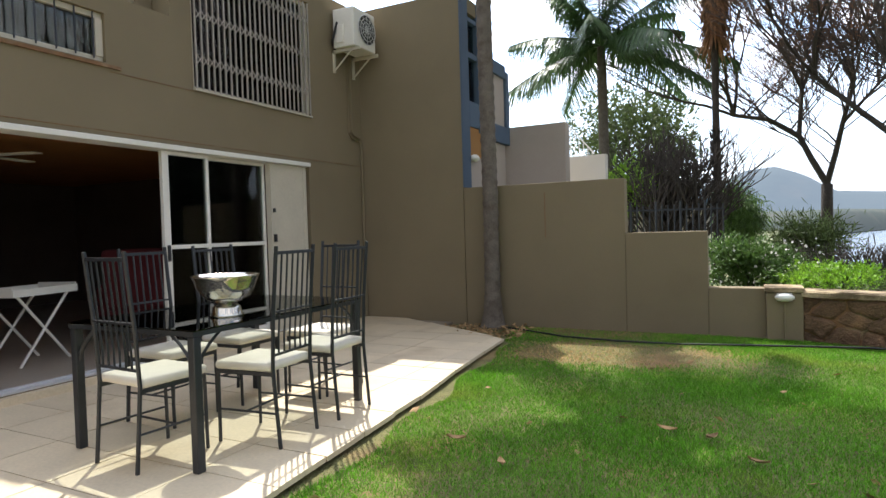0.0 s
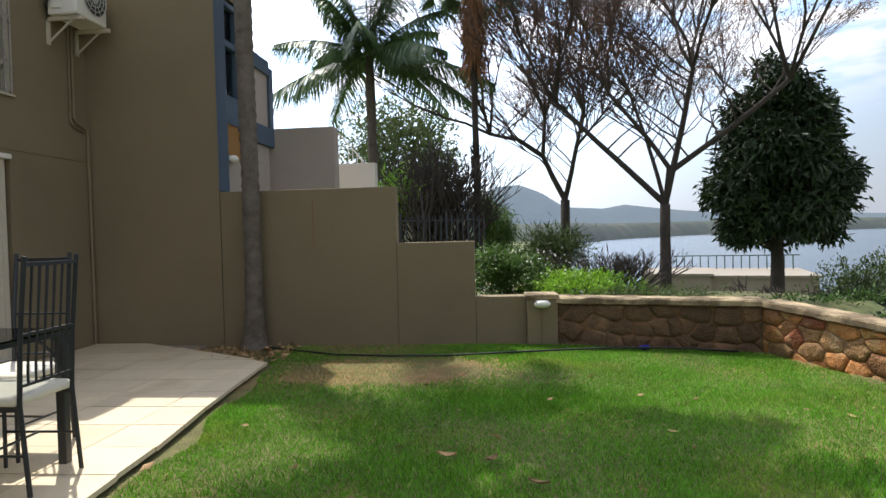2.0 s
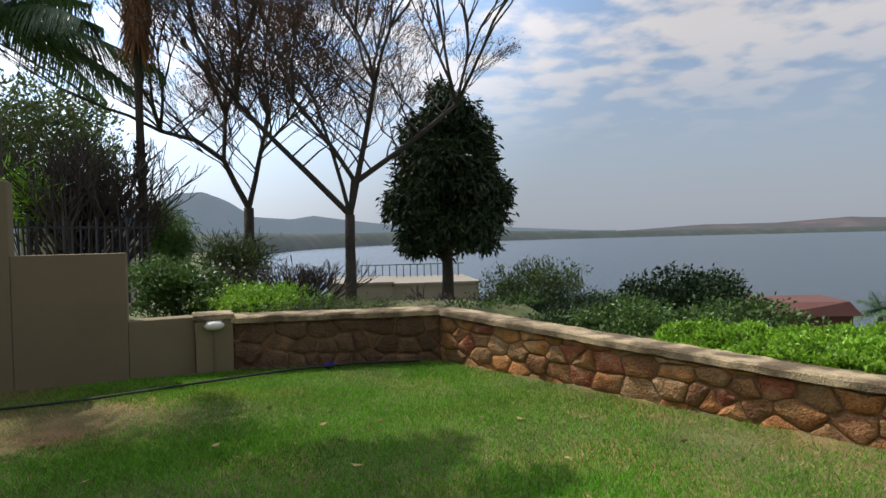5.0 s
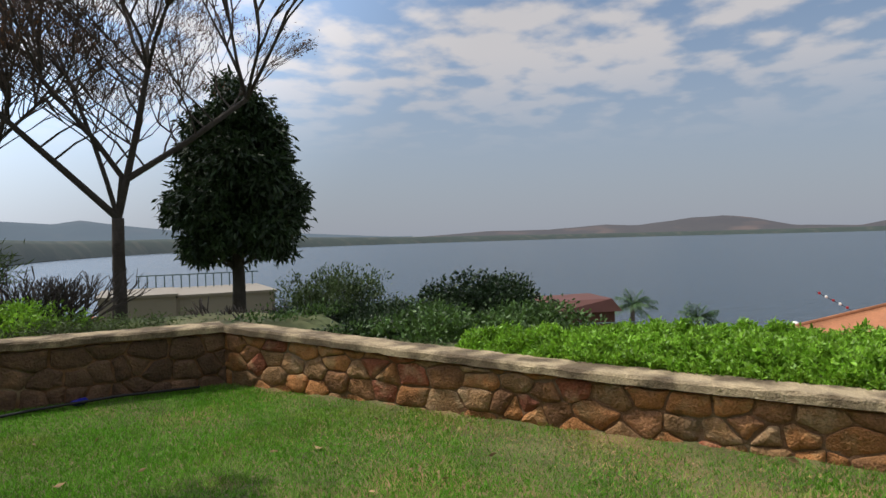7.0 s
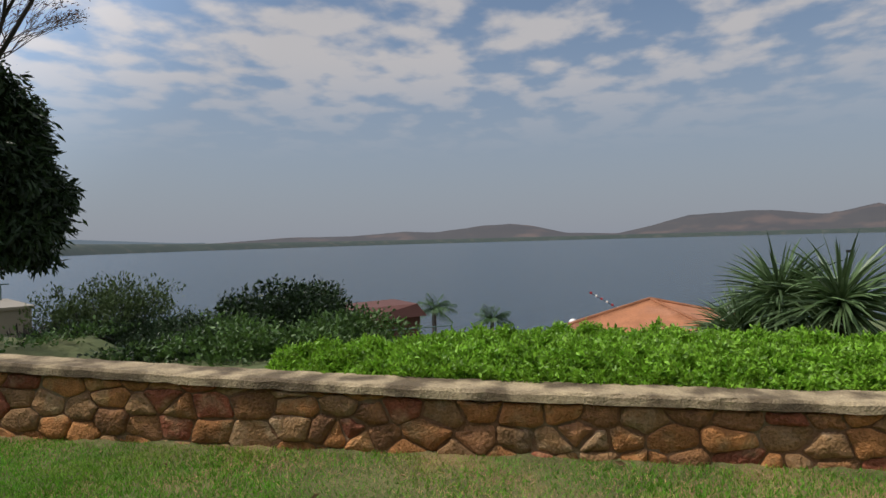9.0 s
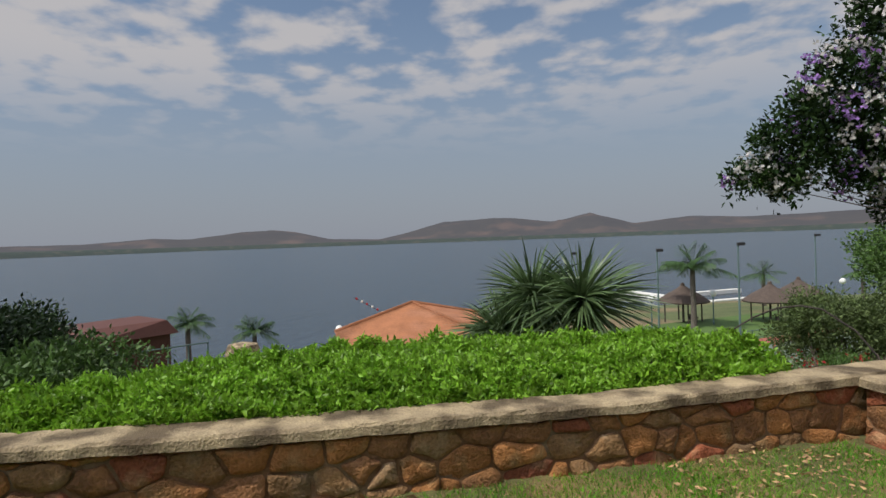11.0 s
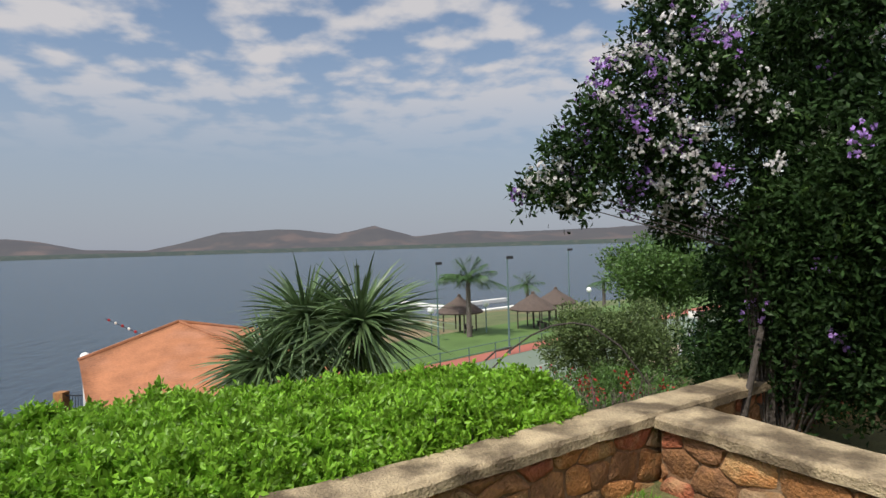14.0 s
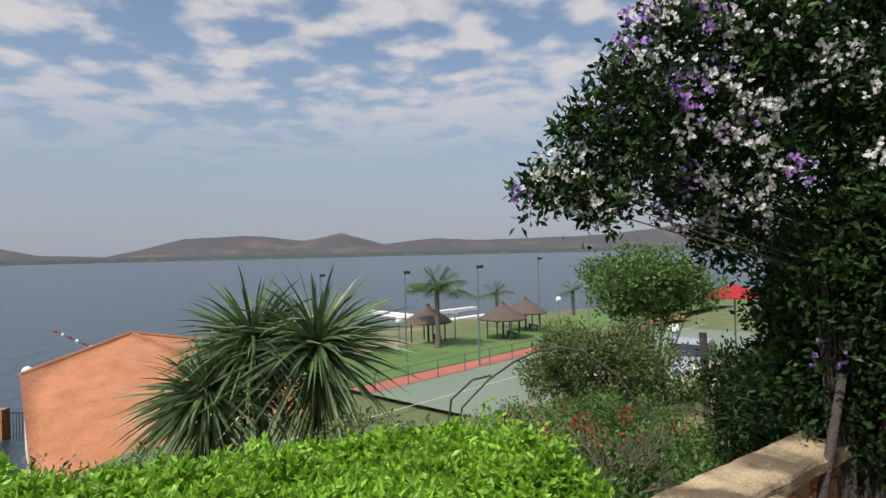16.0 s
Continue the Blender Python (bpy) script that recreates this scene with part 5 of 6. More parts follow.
bush("shrub", "dark tangled undergrowth behind the wall corner", (5.0, 8.6, 0.16), (1.0, 0.8, 0.22), 900, 8, 0.05, 0.02, M_MANGO, 58)
bush("shrub", "dark leafy undergrowth along the lake wall", (5.3, 7.5, 0.1), (0.9, 0.7, 0.22), 900, 8, 0.05, 0.02, M_MANGO, 59)
bush("shrub", "round dark green shrub below the wall", (7.83, 8.23, -0.04), (0.95, 0.95, 0.66), 2000, 9, 0.075, 0.033, M_MANGO, 41, stems=30)
bush("shrub", "loose grey-green bush with upright twigs", (5.5, 9.12, 0.3), (0.8, 0.75, 0.52), 700, 8, 0.055, 0.02, M_OLIVE, 43, up=0.9, stems=30)
bush("shrub", "loose grey-green bush behind the garden wall", (6.15, 8.36, -0.08), (0.7, 0.6, 0.36), 500, 8, 0.055, 0.02, M_OLIVE, 44, up=0.7, stems=24)
bush("shrub", "low leafy plants against the lake wall", (5.17, 6.9, 0.13), (0.9, 0.7, 0.28), 600, 7, 0.06, 0.03, M_LEAF, 45)
bush("shrub", "low dark leafy plants beyond the wall", (6.43, 6.21, 0.02), (1.0, 0.8, 0.35), 700, 7, 0.06, 0.03, M_LEAF, 46)
bush("flower_bush", "leafy green bush dotted with small white flowers", (0.45, 9.81, 0.52), (0.75, 0.6, 0.5), 800, 8, 0.06, 0.03, M_LEAF, 47)
bush("shrub", "low leafy plants behind the garden wall corner", (4.26, 8.2, 0.11), (1.0, 0.6, 0.24), 900, 7, 0.055, 0.025, M_LEAF, 57)
bush("flower_bush", "bright green border plants behind the wall", (1.39, 9.25, 0.41), (0.8, 0.5, 0.25), 500, 8, 0.05, 0.02, M_LIGHTLEAF, 48)
bush("shrub", "feathery grey-green palmetto behind the border", (1.38, 13.32, 0.75), (0.6, 0.5, 0.4), 260, 8, 0.22, 0.02, M_OLIVE, 49)
bush("shrub", "yellow-green ground cover along the border", (2.19, 8.79, 0.31), (1.0, 0.6, 0.16), 500, 7, 0.04, 0.012, M_OLIVE, 50)
bush("willow_tree", "bright green weeping foliage in the distance", (-0, 26.14, 1.36), (0.75, 0.75, 1.3), 700, 8, 0.25, 0.03, M_LEAF, 51, "tree", up=-1.2)
bush("broadleaf_tree", "leafy grey-green tree behind the palm", (-3.5, 23.65, 3.97), (2.3, 2.3, 2.5), 1000, 10, 0.16, 0.07, M_OLIVE, 52, "tree", stems=34, shell=0.6)
bush("shrub", "yellow-green strappy plants beside the palm", (-1.96, 13.19, 1.92), (0.3, 0.3, 0.35), 50, 7, 0.3, 0.035, M_LIGHTLEAF, 53, up=0.6)


def twig_shrub(name, label, base, spread, height, count, seed, r=0.014, depth=3, material=None):
    """A leafless shrub of many forking, upcurved stems."""
    rng = random.Random(seed)
    t = thing(name, label, "bush", m=Matrix.Translation(base))
    s = Sticks()
    def grow(p, d, ln, rr, lv):
        q = p + d * ln
        s.add([p, q], [rr, rr * 0.75], 4)
        if lv < depth:
            for k in range(3 if lv == 0 else 2):
                a = rng.uniform(0, 6.28)
                grow(q, (d + Vector((math.cos(a), math.sin(a), 0.35)) * 0.55).normalized(), ln * rng.uniform(0.6, 0.85), rr * 0.68, lv + 1)
    for k in range(count):
        a, q = rng.uniform(0, 6.28), rng.uniform(0.1, 1)
        d = Vector((math.cos(a) * q * spread, math.sin(a) * q * spread, height * rng.uniform(0.6, 1)))
        grow(Vector((d.x * 0.25, d.y * 0.25, -0.05)), d.normalized(), d.length * 0.36, r, 0)
    s.make("stem", material or M_TWIG, t)["kind"] = "stuff"


twig_shrub("bare_shrub", "dense leafless grey shrub behind the stepped wall", (-1.16, 13.72, 0.32), 1.25, 2.7, 60, 61, 0.036, 4, M_BARK)
twig_shrub("bare_shrub", "bare forking succulent shrub behind the wall", (2.03, 10.24, 0.17), 1.0, 0.75, 50, 62, 0.016, 3, M_BARK)
twig_shrub("bare_shrub", "bare stubby stems along the back of the wall", (4.04, 8.94, 0), 0.8, 0.5, 34, 63, 0.02, 2, M_BARK)
twig_shrub("bare_shrub", "bare stubby stems below the mango tree", (4.79, 9.68, -0.14), 0.9, 0.5, 34, 64, 0.02, 2, M_BARK)
wf = np.random.default_rng(3)
p = np.stack([wf.uniform(-0.15, 1.25, 160), wf.uniform(9.3, 10.2, 160), wf.uniform(0.35, 0.95, 160)], 1)
tagged(leaves("white_blossom", p, wf.normal(size=(160, 3)), 0.05, 0.04, M_PETALW, seed=3), "small white flowers on the border plants", "flowers", kind="stuff")


def hedge():
    """A clipped bed of glossy light-green leaves along the lake wall."""
    h = thing("hedge", "bright glossy green low hedge bed behind the stone wall", "hedge", m=pose(0, 0, 0))
    rng = np.random.default_rng(77)
    n = 24000
    v = rng.uniform(0.15, 4.75, n)
    far = np.interp(v, (0.1, 1.0, 2.0, 3.6, 4.75), (0.95, 1.5, 1.85, 1.5, 0.35))
    d = 0.2 + far * rng.uniform(0, 1, n) ** 0.85
    x = (WD - v * WS) / WC + d * WC
    y = v + d * WS
    bumpy = np.array([noise.noise(Vector((a * 1.7, b * 1.7, 5))) * 0.07 + noise.noise(Vector((a * 6.5, b * 6.5, 2))) * 0.115 for a, b in zip(x, y)])
    base = np.interp(v, [c[0] for c in COPING], [c[1] for c in COPING])
    top = base - 0.04 + 0.13 * np.clip((d - 0.18) / 0.3, 0, 1) ** 0.6 - 0.10 * np.clip((v - 3.2) / 2.2, 0, 1) - 0.06 * np.clip((d - 1.2) / 0.7, 0, 1) + bumpy
    k = rng.uniform(0, 1, n) ** 2
    z = top - 0.2 * k
    q = np.stack([x, y, z], 1)
    per = 10
    p = np.repeat(q, per, 0) + rng.normal(size=(n * per, 3)) * [0.008, 0.008, 0.02]
    w = rng.normal(size=(n * per, 3)) * 0.85 + [0, 0, 0.5] + np.repeat(np.clip((0.35 - d) / 0.2, 0, 1)[:, None] * [[-0.8, -0.3, 0]], per, 0)
    leaves("foliage", p, w, 0.041, 0.019, M_LIGHTLEAF, h, seed=78, fold=0.35)["kind"] = "stuff"
    st = Sticks()
    for i in range(0, n, 26):
        st.add([(x[i], y[i], base[i] - 0.2), (x[i], y[i], z[i])], [0.005, 0.003], 3)
    st.make("stem", M_BARK, h)["kind"] = "stuff"


hedge()


def yucca(base, size, seed, lean=(0, 0)):
    rng = random.Random(seed)
    t = thing("yucca", "spiky rosette of long stiff green sword leaves", "plant", "spiky plants below the hedge", m=Matrix.Translation(base))
    gz = ground_z(base[0], base[1]) - base[2]
    tr = Sticks(); tr.add([(-lean[0], -lean[1], gz - 0.1), (-lean[0] * 0.4, -lean[1] * 0.4, gz * 0.5), (0, 0, 0.05)], [0.1, 0.09, 0.085], 8); tr.make("trunk", M_BARK, t)
    items, dry = [], []
    for k in range(380):
        a, el = rng.uniform(0, 6.28), math.asin(rng.uniform(-0.55, 0.97))
        w = Vector((math.cos(a) * math.cos(el) + lean[0] * 0.5, math.sin(a) * math.cos(el) + lean[1] * 0.5, math.sin(el))).normalized()
        items.append(((0, 0, rng.uniform(-0.05, 0.14)), tuple(w), size * rng.uniform(0.62, 1.08)))
    blades("sword_leaf", items, 0.056, M_YUCCA, t, 0.26, 4, 1.1)
    for k in range(110):
        a = rng.uniform(0, 6.28)
        dry.append(((0, 0, rng.uniform(-0.6, -0.05)), (math.cos(a) * 0.6, math.sin(a) * 0.6, rng.uniform(-0.8, 0.0)), size * rng.uniform(0.6, 0.9)))
    blades("lower_leaf", dry, 0.05, M_OLIVE, t, 0.3, 3, 1.1)


yucca((11.5, 0.95, 0.05), 1.5, 1)
yucca((11.75, 1.75, 0.12), 1.3, 2, (0.1, 0.25))
yucca((11.47, 2.3, -0.45), 1.1, 3, (-0.1, 0.35))


def flowering_tree():
    """A big shrub over the cross wall: dark inside, white and violet flowers over its sunny face."""
    t = thing("flowering_shrub", "large dark-leaved shrub covered in white and violet flowers", "shrub", m=pose(5.93, -1.2, -0.1))
    rng = np.random.default_rng(31)
    st = Sticks()
    # the branch that reaches out over the hedge, then the body
    arm = [(0.02, 1.55, 1.6, 0.09), (0, 1.4, 1.66, 0.17), (0.02, 1.24, 1.58, 0.17), (-0.03, 1.33, 1.86, 0.17), (0.03, 1.06, 1.78, 0.27), (-0.04, 1.13, 2.04, 0.25), (-0.04, 0.97, 2.3, 0.28), (0.03, 0.74, 2.7, 0.4), (0.05, 0.76, 1.6, 0.2), (0.01, 0.72, 1.98, 0.37), (0.13, 0.42, 1.4, 0.24), (-0.09, 0.47, 2.3, 0.45), (-0.01, 0.41, 1.75, 0.4)]
    body = [(0.19, 0.04, 1.02, 0.36), (0.16, 0.0, 0.6, 0.4), (-0.22, 0.0, 1.95, 0.45), (-0.2, 0.05, 1.37, 0.5), (-0.3, -0.1, 0.84, 0.45), (-0.55, -0.2, 0.5, 0.38), (-0.1, -0.1, 0.35, 0.3), (-0.58, -0.05, 1.58, 0.45), (-0.6, -0.1, 2.12, 0.45), (-0.7, -0.05, 1.0, 0.45), (-0.95, -0.2, 0.6, 0.42), (-0.9, 0.05, 1.54, 0.5), (0.32, -0.4, 2.5, 0.6), (0.13, -0.52, 1.3, 0.6), (0.54, -0.45, 1.3, 0.4), (0.1, -0.54, 0.6, 0.55), (-0.2, -0.3, 2.85, 0.55), (-1.3, -0.1, 1.9, 0.6), (-1.4, -0.3, 1.0, 0.5), (-0.9, 0, 2.8, 0.55)]
    blobs = []
    arm = [(x, y + 0.04 - 0.3 * max(0, z - 1.95), z + 0.05, q * 0.74) for x, y, z, q in arm]
    body = [(x, y - 0.17, z, q) for x, y, z, q in body]
    for x, y, z, q in arm + body:
        st.add([(x * 0.1 - 0.1, y * 0.1 - 0.1, 0.0), (x * 0.4 - 0.1, y * 0.15 - 0.1, z * 0.75), (x, y, z)], [0.012, 0.007, 0.002], 4)
        blobs.append(((x, y, z), (q, q, q * 0.9), int(2100 * q * q) + 14))
    st.make("inner_branch", M_BARK, t)["kind"] = "stuff"
    tr = Sticks(); tr.add([(-0.2, 0.3, 0.0), (-0.2, 0.22, 0.3), (-0.18, 0.08, 0.75)], [0.026, 0.023, 0.02], 7)
    tr.make("trunk", M_BARK, t)
    p, w = clumps(rng, blobs, 13, 0.13, 0.35)
    keep = p[:, 2] > 0.05
    leaves("foliage", p[keep], (w + [0, 0, 0.1])[keep], 0.046, 0.02, M_SHRUB, t, seed=32)["kind"] = "stuff"
    k = 900
    i = rng.choice(len(p), k, replace=False)
    yl = np.repeat(p[i], 6, 0) + rng.normal(size=(k * 6, 3)) * 0.02
    leaves("young_foliage", yl, rng.normal(size=(k * 6, 3)) + [-0.2, 0.2, 0.6], 0.055, 0.018, M_LEAF, t, seed=33)["kind"] = "stuff"
    c = np.array([b[0] for b in blobs]); s = np.array([b[1][0] for b in blobs])
    high = np.clip((c[:, 2] - 1.0) / 0.6, 0.03, 1) * s ** 1.6
    high /= high.sum()
    high[:13] *= 4.0
    high /= high.sum()
    for name, mm, cnt, seed in (("white_flower", M_PETALW, 120, 34), ("violet_flower", M_PETALP, 62, 36)):
        g = np.random.default_rng(seed)
        j = g.choice(len(c), cnt, p=high)
        d = g.normal(size=(cnt, 3)) * 0.75 + [-0.35, 0.3, 0.3]
        d /= np.linalg.norm(d, axis=1, keepdims=True)
        q = c[j] + d * s[j][:, None] * g.uniform(0.95, 1.1, (cnt, 1))
        # clusters of a dozen flowers of five flat petals
        q = np.repeat(q, 12, 0) + g.normal(size=(cnt * 12, 3)) * 0.04
        d = np.repeat(d, 12, 0) + g.normal(size=(cnt * 12, 3)) * 0.4
        q, d = np.repeat(q, 5, 0), np.repeat(d, 5, 0)
        d /= np.linalg.norm(d, axis=1, keepdims=True)
        e = g.normal(size=d.shape); e -= d * (e * d).sum(1, keepdims=True)
        leaves(name, q, e + d * 0.15, 0.024, 0.023, mm, t, seed=seed, vary=0.15)["kind"] = "stuff"


flowering_tree()

# ---- slope below the hedge ----
bush("shrub", "olive-green round shrub on the slope", (11.49, -3.21, -0.58), (1.1, 1.1, 0.8), 2200, 9, 0.06, 0.024, M_OLIVE, 81, stems=26)
bush("broadleaf_tree", "light green leafy tree beside the parked car", (15.33, -6.75, 0.24), (1.45, 1.3, 0.95), 2200, 9, 0.085, 0.045, M_LEAF, 82, "tree", stems=26)
bush("shrub", "light green bush by the drive", (11.3, -4.44, -1.1), (0.4, 0.4, 0.4), 300, 8, 0.07, 0.035, M_LEAF, 84)
bush("shrub", "tangled green plants beyond the hedge", (8.54, -0.65, -0.84), (1.2, 1.0, 0.4), 1300, 8, 0.055, 0.02, M_LEAF, 85)
bush("shrub", "mixed green plants along the wall end", (8.34, -1.73, -0.87), (1.1, 1.0, 0.4), 1500, 8, 0.055, 0.024, M_LEAF, 86)
bush("shrub", "green plants on the slope below the hedge", (9.62, -1.48, -1.09), (1.4, 1.3, 0.42), 1300, 8, 0.06, 0.022, M_LEAF, 87)
bush("shrub", "dark plants in the shade of the flowering shrub", (9.55, -4.93, -0.35), (0.6, 0.6, 0.6), 900, 8, 0.06, 0.025, M_MANGO, 88)
bush("shrub", "tangled olive plants in front of the wall end", (7.44, -0.55, -0.81), (0.75, 0.6, 0.36), 1300, 8, 0.05, 0.022, M_LEAF, 91)
bush("shrub", "leafy green plants beside the wall end", (7.63, -1.51, -0.77), (0.8, 0.7, 0.36), 900, 8, 0.05, 0.02, M_LEAF, 92)
bush("shrub", "bright green plants between hedge and slope", (7.19, 0.28, -0.26), (0.6, 0.6, 0.36), 800, 8, 0.05, 0.022, M_LIGHTLEAF, 93)
bush("shrub", "dark green plants under the iron arch", (9.99, -2.64, -1), (1.0, 0.9, 0.4), 900, 8, 0.055, 0.02, M_LEAF, 94)
bush("shrub", "dark leafy bush beside the end of the stone wall", (7.5, -2.55, -0.2), (0.75, 0.65, 0.6), 1700, 9, 0.05, 0.022, M_SHRUB, 96, stems=24)
twig_shrub("bare_shrub", "dry brown twigs among the slope plants", (7.68, -1.08, -0.59), 0.7, 0.55, 12, 95, 0.01, 3)
bush("shrub", "low green cover below the hedge", (7.94, 2.73, -0.63), (1.2, 1.6, 0.35), 900, 8, 0.055, 0.022, M_LEAF, 89)
bush("shrub", "low green cover beside the spiky plants", (8.87, 0.73, -0.74), (1.1, 1.3, 0.4), 700, 8, 0.055, 0.022, M_OLIVE, 90)
g = np.random.default_rng(6)
cl = np.stack([g.uniform(7.95, 9.25, 26), g.uniform(-1.95, -0.45, 26), g.uniform(-0.5, -0.3, 26)], 1)
q = np.repeat(cl, 12, 0) + g.normal(size=(26 * 12, 3)) * 0.045
tagged(leaves("red_flowers", q, g.normal(size=q.shape), 0.042, 0.02, M_PETALR, seed=6), "clusters of red flowers among the slope plants", "flowers", kind="stuff")
ar = thing("garden_arch", "thin rusty iron garden arch among the plants", "arch")
part("hoop", tube(bmesh.new(), [(10.22, -0.53, -1.16), (10.19, -0.59, -0.53), (10.08, -0.88, -0.21), (9.97, -1.16, -0), (9.86, -1.42, 0.13), (9.74, -1.66, 0.17), (9.62, -1.87, 0.13), (9.45, -2.18, -0.13), (9.27, -2.48, -0.62), (9.2, -2.59, -1.24)], 0.013, 6), M_BARK, ar)
part("hoop", tube(bmesh.new(), [(10.41, -0.43, -1.16), (10.38, -0.52, -0.47), (10.27, -0.76, -0.23), (10.18, -0.96, -0.18)], 0.014, 6), M_BARK, ar)
tagged(part("garden_post", tube(bmesh.new(), [(9.67, -3.61, -1.73), (9.69, -3.58, -0.6), (9.71, -3.56, 0.23)], 0.045, 8), M_BARK), "dark upright wooden post by the drive", "post")


# ---- far things ----
def car():
    c = thing("parked_car", "silver hatchback parked on the drive among trees", "car", m=Matrix.Translation((22.87, -13.69, -3.72)) @ Matrix.Rotation(radians(-48), 4, "Z"))
    prof = ((-1.95, 0.35), (-1.98, 0.6), (-1.9, 0.86), (-1.6, 0.95), (-1.0, 1.0), (-0.45, 1.38), (0.3, 1.47), (1.1, 1.44), (1.55, 1.2), (1.85, 0.98), (1.95, 0.7), (1.92, 0.35))
    bm = bmesh.new()
    rows = []
    for s, k in ((-0.78, 0.97), (-0.82, 1.0), (0.82, 1.0), (0.78, 0.97)):
        rows.append([bm.verts.new((x * k, (s * (0.86 if z > 1.05 else 1)), 0.3 + (z - 0.3) * k)) for x, z in prof])
    for a, b in zip(rows, rows[1:]):
        for i in range(len(prof) - 1):
            bm.faces.new((a[i], a[i + 1], b[i + 1], b[i]))
        bm.faces.new((a[-1], a[0], b[0], b[-1]))
    bm.faces.new(rows[0]); bm.faces.new(rows[-1][::-1])
    part("body", bm, M_CAR, c)
    for s in (-1, 1):
        for x0, x1, x2, x3 in ((-0.72, -0.38, 0.12, 0.12), (0.2, 0.2, 0.72, 0.78), (0.86, 0.82, 1.15, 1.42)):
            y, yt = s * 0.83, s * 0.735
            pydata("side_window", [(x0, y, 1.02), (x3, y, 1.02), (x2, yt, 1.36), (x1, yt, 1.36)], [(0, 1, 2, 3)], M_CARGLASS, c)
        part("door_handle", boxes(((0.0, s * 0.825 - 0.012, 0.9), (0.16, s * 0.825 + 0.012, 0.93))), M_TYRE, c)
        part("headlight", boxes(((-1.93, s * 0.62 - 0.14, 0.7), (-1.82, s * 0.62 + 0.14, 0.84)), bevel=0.02), M_LAMPW, c)
        for x in (-1.25, 1.2):
            w = part("wheel", tube(bmesh.new(), [(x, s * 0.66, 0.3), (x, s * 0.83, 0.3)], 0.3, 20), M_TYRE, c)
            part("rim", tube(bmesh.new(), [(x, s * 0.8, 0.3), (x, s * 0.838, 0.3)], 0.19, 16), M_ALU, w)
    pydata("windscreen", [(-0.98, -0.7, 1.03), (-0.98, 0.7, 1.03), (-0.47, 0.62, 1.39), (-0.47, -0.62, 1.39)], [(0, 1, 2, 3)], M_CARGLASS, c)
    part("roof_rail", boxes(((-0.3, 0.6, 1.47), (1.0, 0.63, 1.5))), M_ALU, c)


car()
tagged(pydata("drive_pavement", [(16.9, -10.09, -3.02), (25.13, -10.75, -3.72), (28.63, -17.19, -3.82), (19.52, -18.67, -3.34)], [(0, 1, 2, 3)], mat("sandy_paving", (0.42, 0.32, 0.22), 0.9, 0.2, 2, 20, 0.3)), "sandy paved drive under the parked car", "drive", kind="structure")
rc = thing("red_canopy", "red fabric sun canopy beyond the parked car", "canopy", m=pose(25.7, -18.4, -0.55, 0, 0, 35))
part("cover", lathe(bmesh.new(), [(1.3, -0.45), (1.32, -0.4), (0.8, -0.12), (0.1, 0.1), (0.005, 0.12)], 8), M_PETALR, rc)
part("pole", tube(bmesh.new(), [(0, 0, -4.6), (0, 0, 0.1)], 0.04, 8), M_STEEL, rc)
sg = thing("small_sign", "small white sign board on a post", "sign", m=pose(19.96, -10.82, -1.44, 0, 0, 40))
part("board", boxes(((-0.18, -0.01, 0.05), (0.18, 0.01, 0.28))), M_WHITE, sg)
part("post", boxes(((-0.02, -0.012, -2.2), (0.02, 0.012, 0.05))), M_STEEL, sg)


def clay_roof():
    """The lodge below: a hipped clay-tile roof, tile course upon course."""
    h = thing("lodge", "low lodge with a broad orange clay-tile hip roof", "house")
    A, B, C = Vector((45.32, 9.72, -3.34)), Vector((40.15, 14.07, -4.67)), Vector((30.91, 10.68, -6.42))
    D, E = Vector((34.89, 0.13, -5.91)), Vector((46.56, 4.01, -4.48))
    F = Vector((53.11, 8.38, -5.58)); G = Vector((48.75, 15.8, -5.68))
    C, D = B.lerp(C, 1.35), A.lerp(D, 1.35)
    pydata("roof", [A, B, C, D, E, F, G], [(0, 1, 2, 3), (0, 3, 4), (0, 4, 5), (0, 5, 6), (0, 6, 1)], M_ROOF, h, "orange clay tiles")
    n = (B - A).cross(C - A).normalized()
    n = n if n.z > 0 else -n
    rows, v, f = 46, [], []
    for i in range(rows):
        u = i / rows
        p, q = B.lerp(C, u), A.lerp(D, u)
        p2, q2 = B.lerp(C, u + 0.9 / rows), A.lerp(D, u + 0.9 / rows)
        m = 44
        for j in range(m):
            a, b = p.lerp(q, j / m), p.lerp(q, (j + 0.92) / m)
            c, d = p2.lerp(q2, (j + 0.92) / m), p2.lerp(q2, j / m)
            k = len(v)
            v += [a + n * 0.01, b + n * 0.01, c + n * 0.035, d + n * 0.035]
            f.append((k, k + 1, k + 2, k + 3))
    t = pydata("roof_tiles", v, f, M_ROOF, h)
    t["kind"] = "stuff"
    part("ridge_cap", tube(bmesh.new(), [A + n * 0.05, B + n * 0.05], 0.12, 6), M_ROOF, h)
    part("ridge_cap", tube(bmesh.new(), [A + n * 0.05, E + n * 0.05], 0.12, 6), M_ROOF, h)
    part("ridge_cap", tube(bmesh.new(), [A + n * 0.05, D + n * 0.05], 0.1, 6), M_ROOF, h)
    pydata("wall", [(39.95, 13.86, -4.77), (31.12, 10.58, -6.52), (31.15, 10.56, -9.1), (40, 13.83, -9.11), (34.88, 0.33, -6.01), (34.93, 0.3, -8.93)], [(0, 1, 2, 3), (1, 4, 5, 2)], M_PALE, h)


clay_roof()


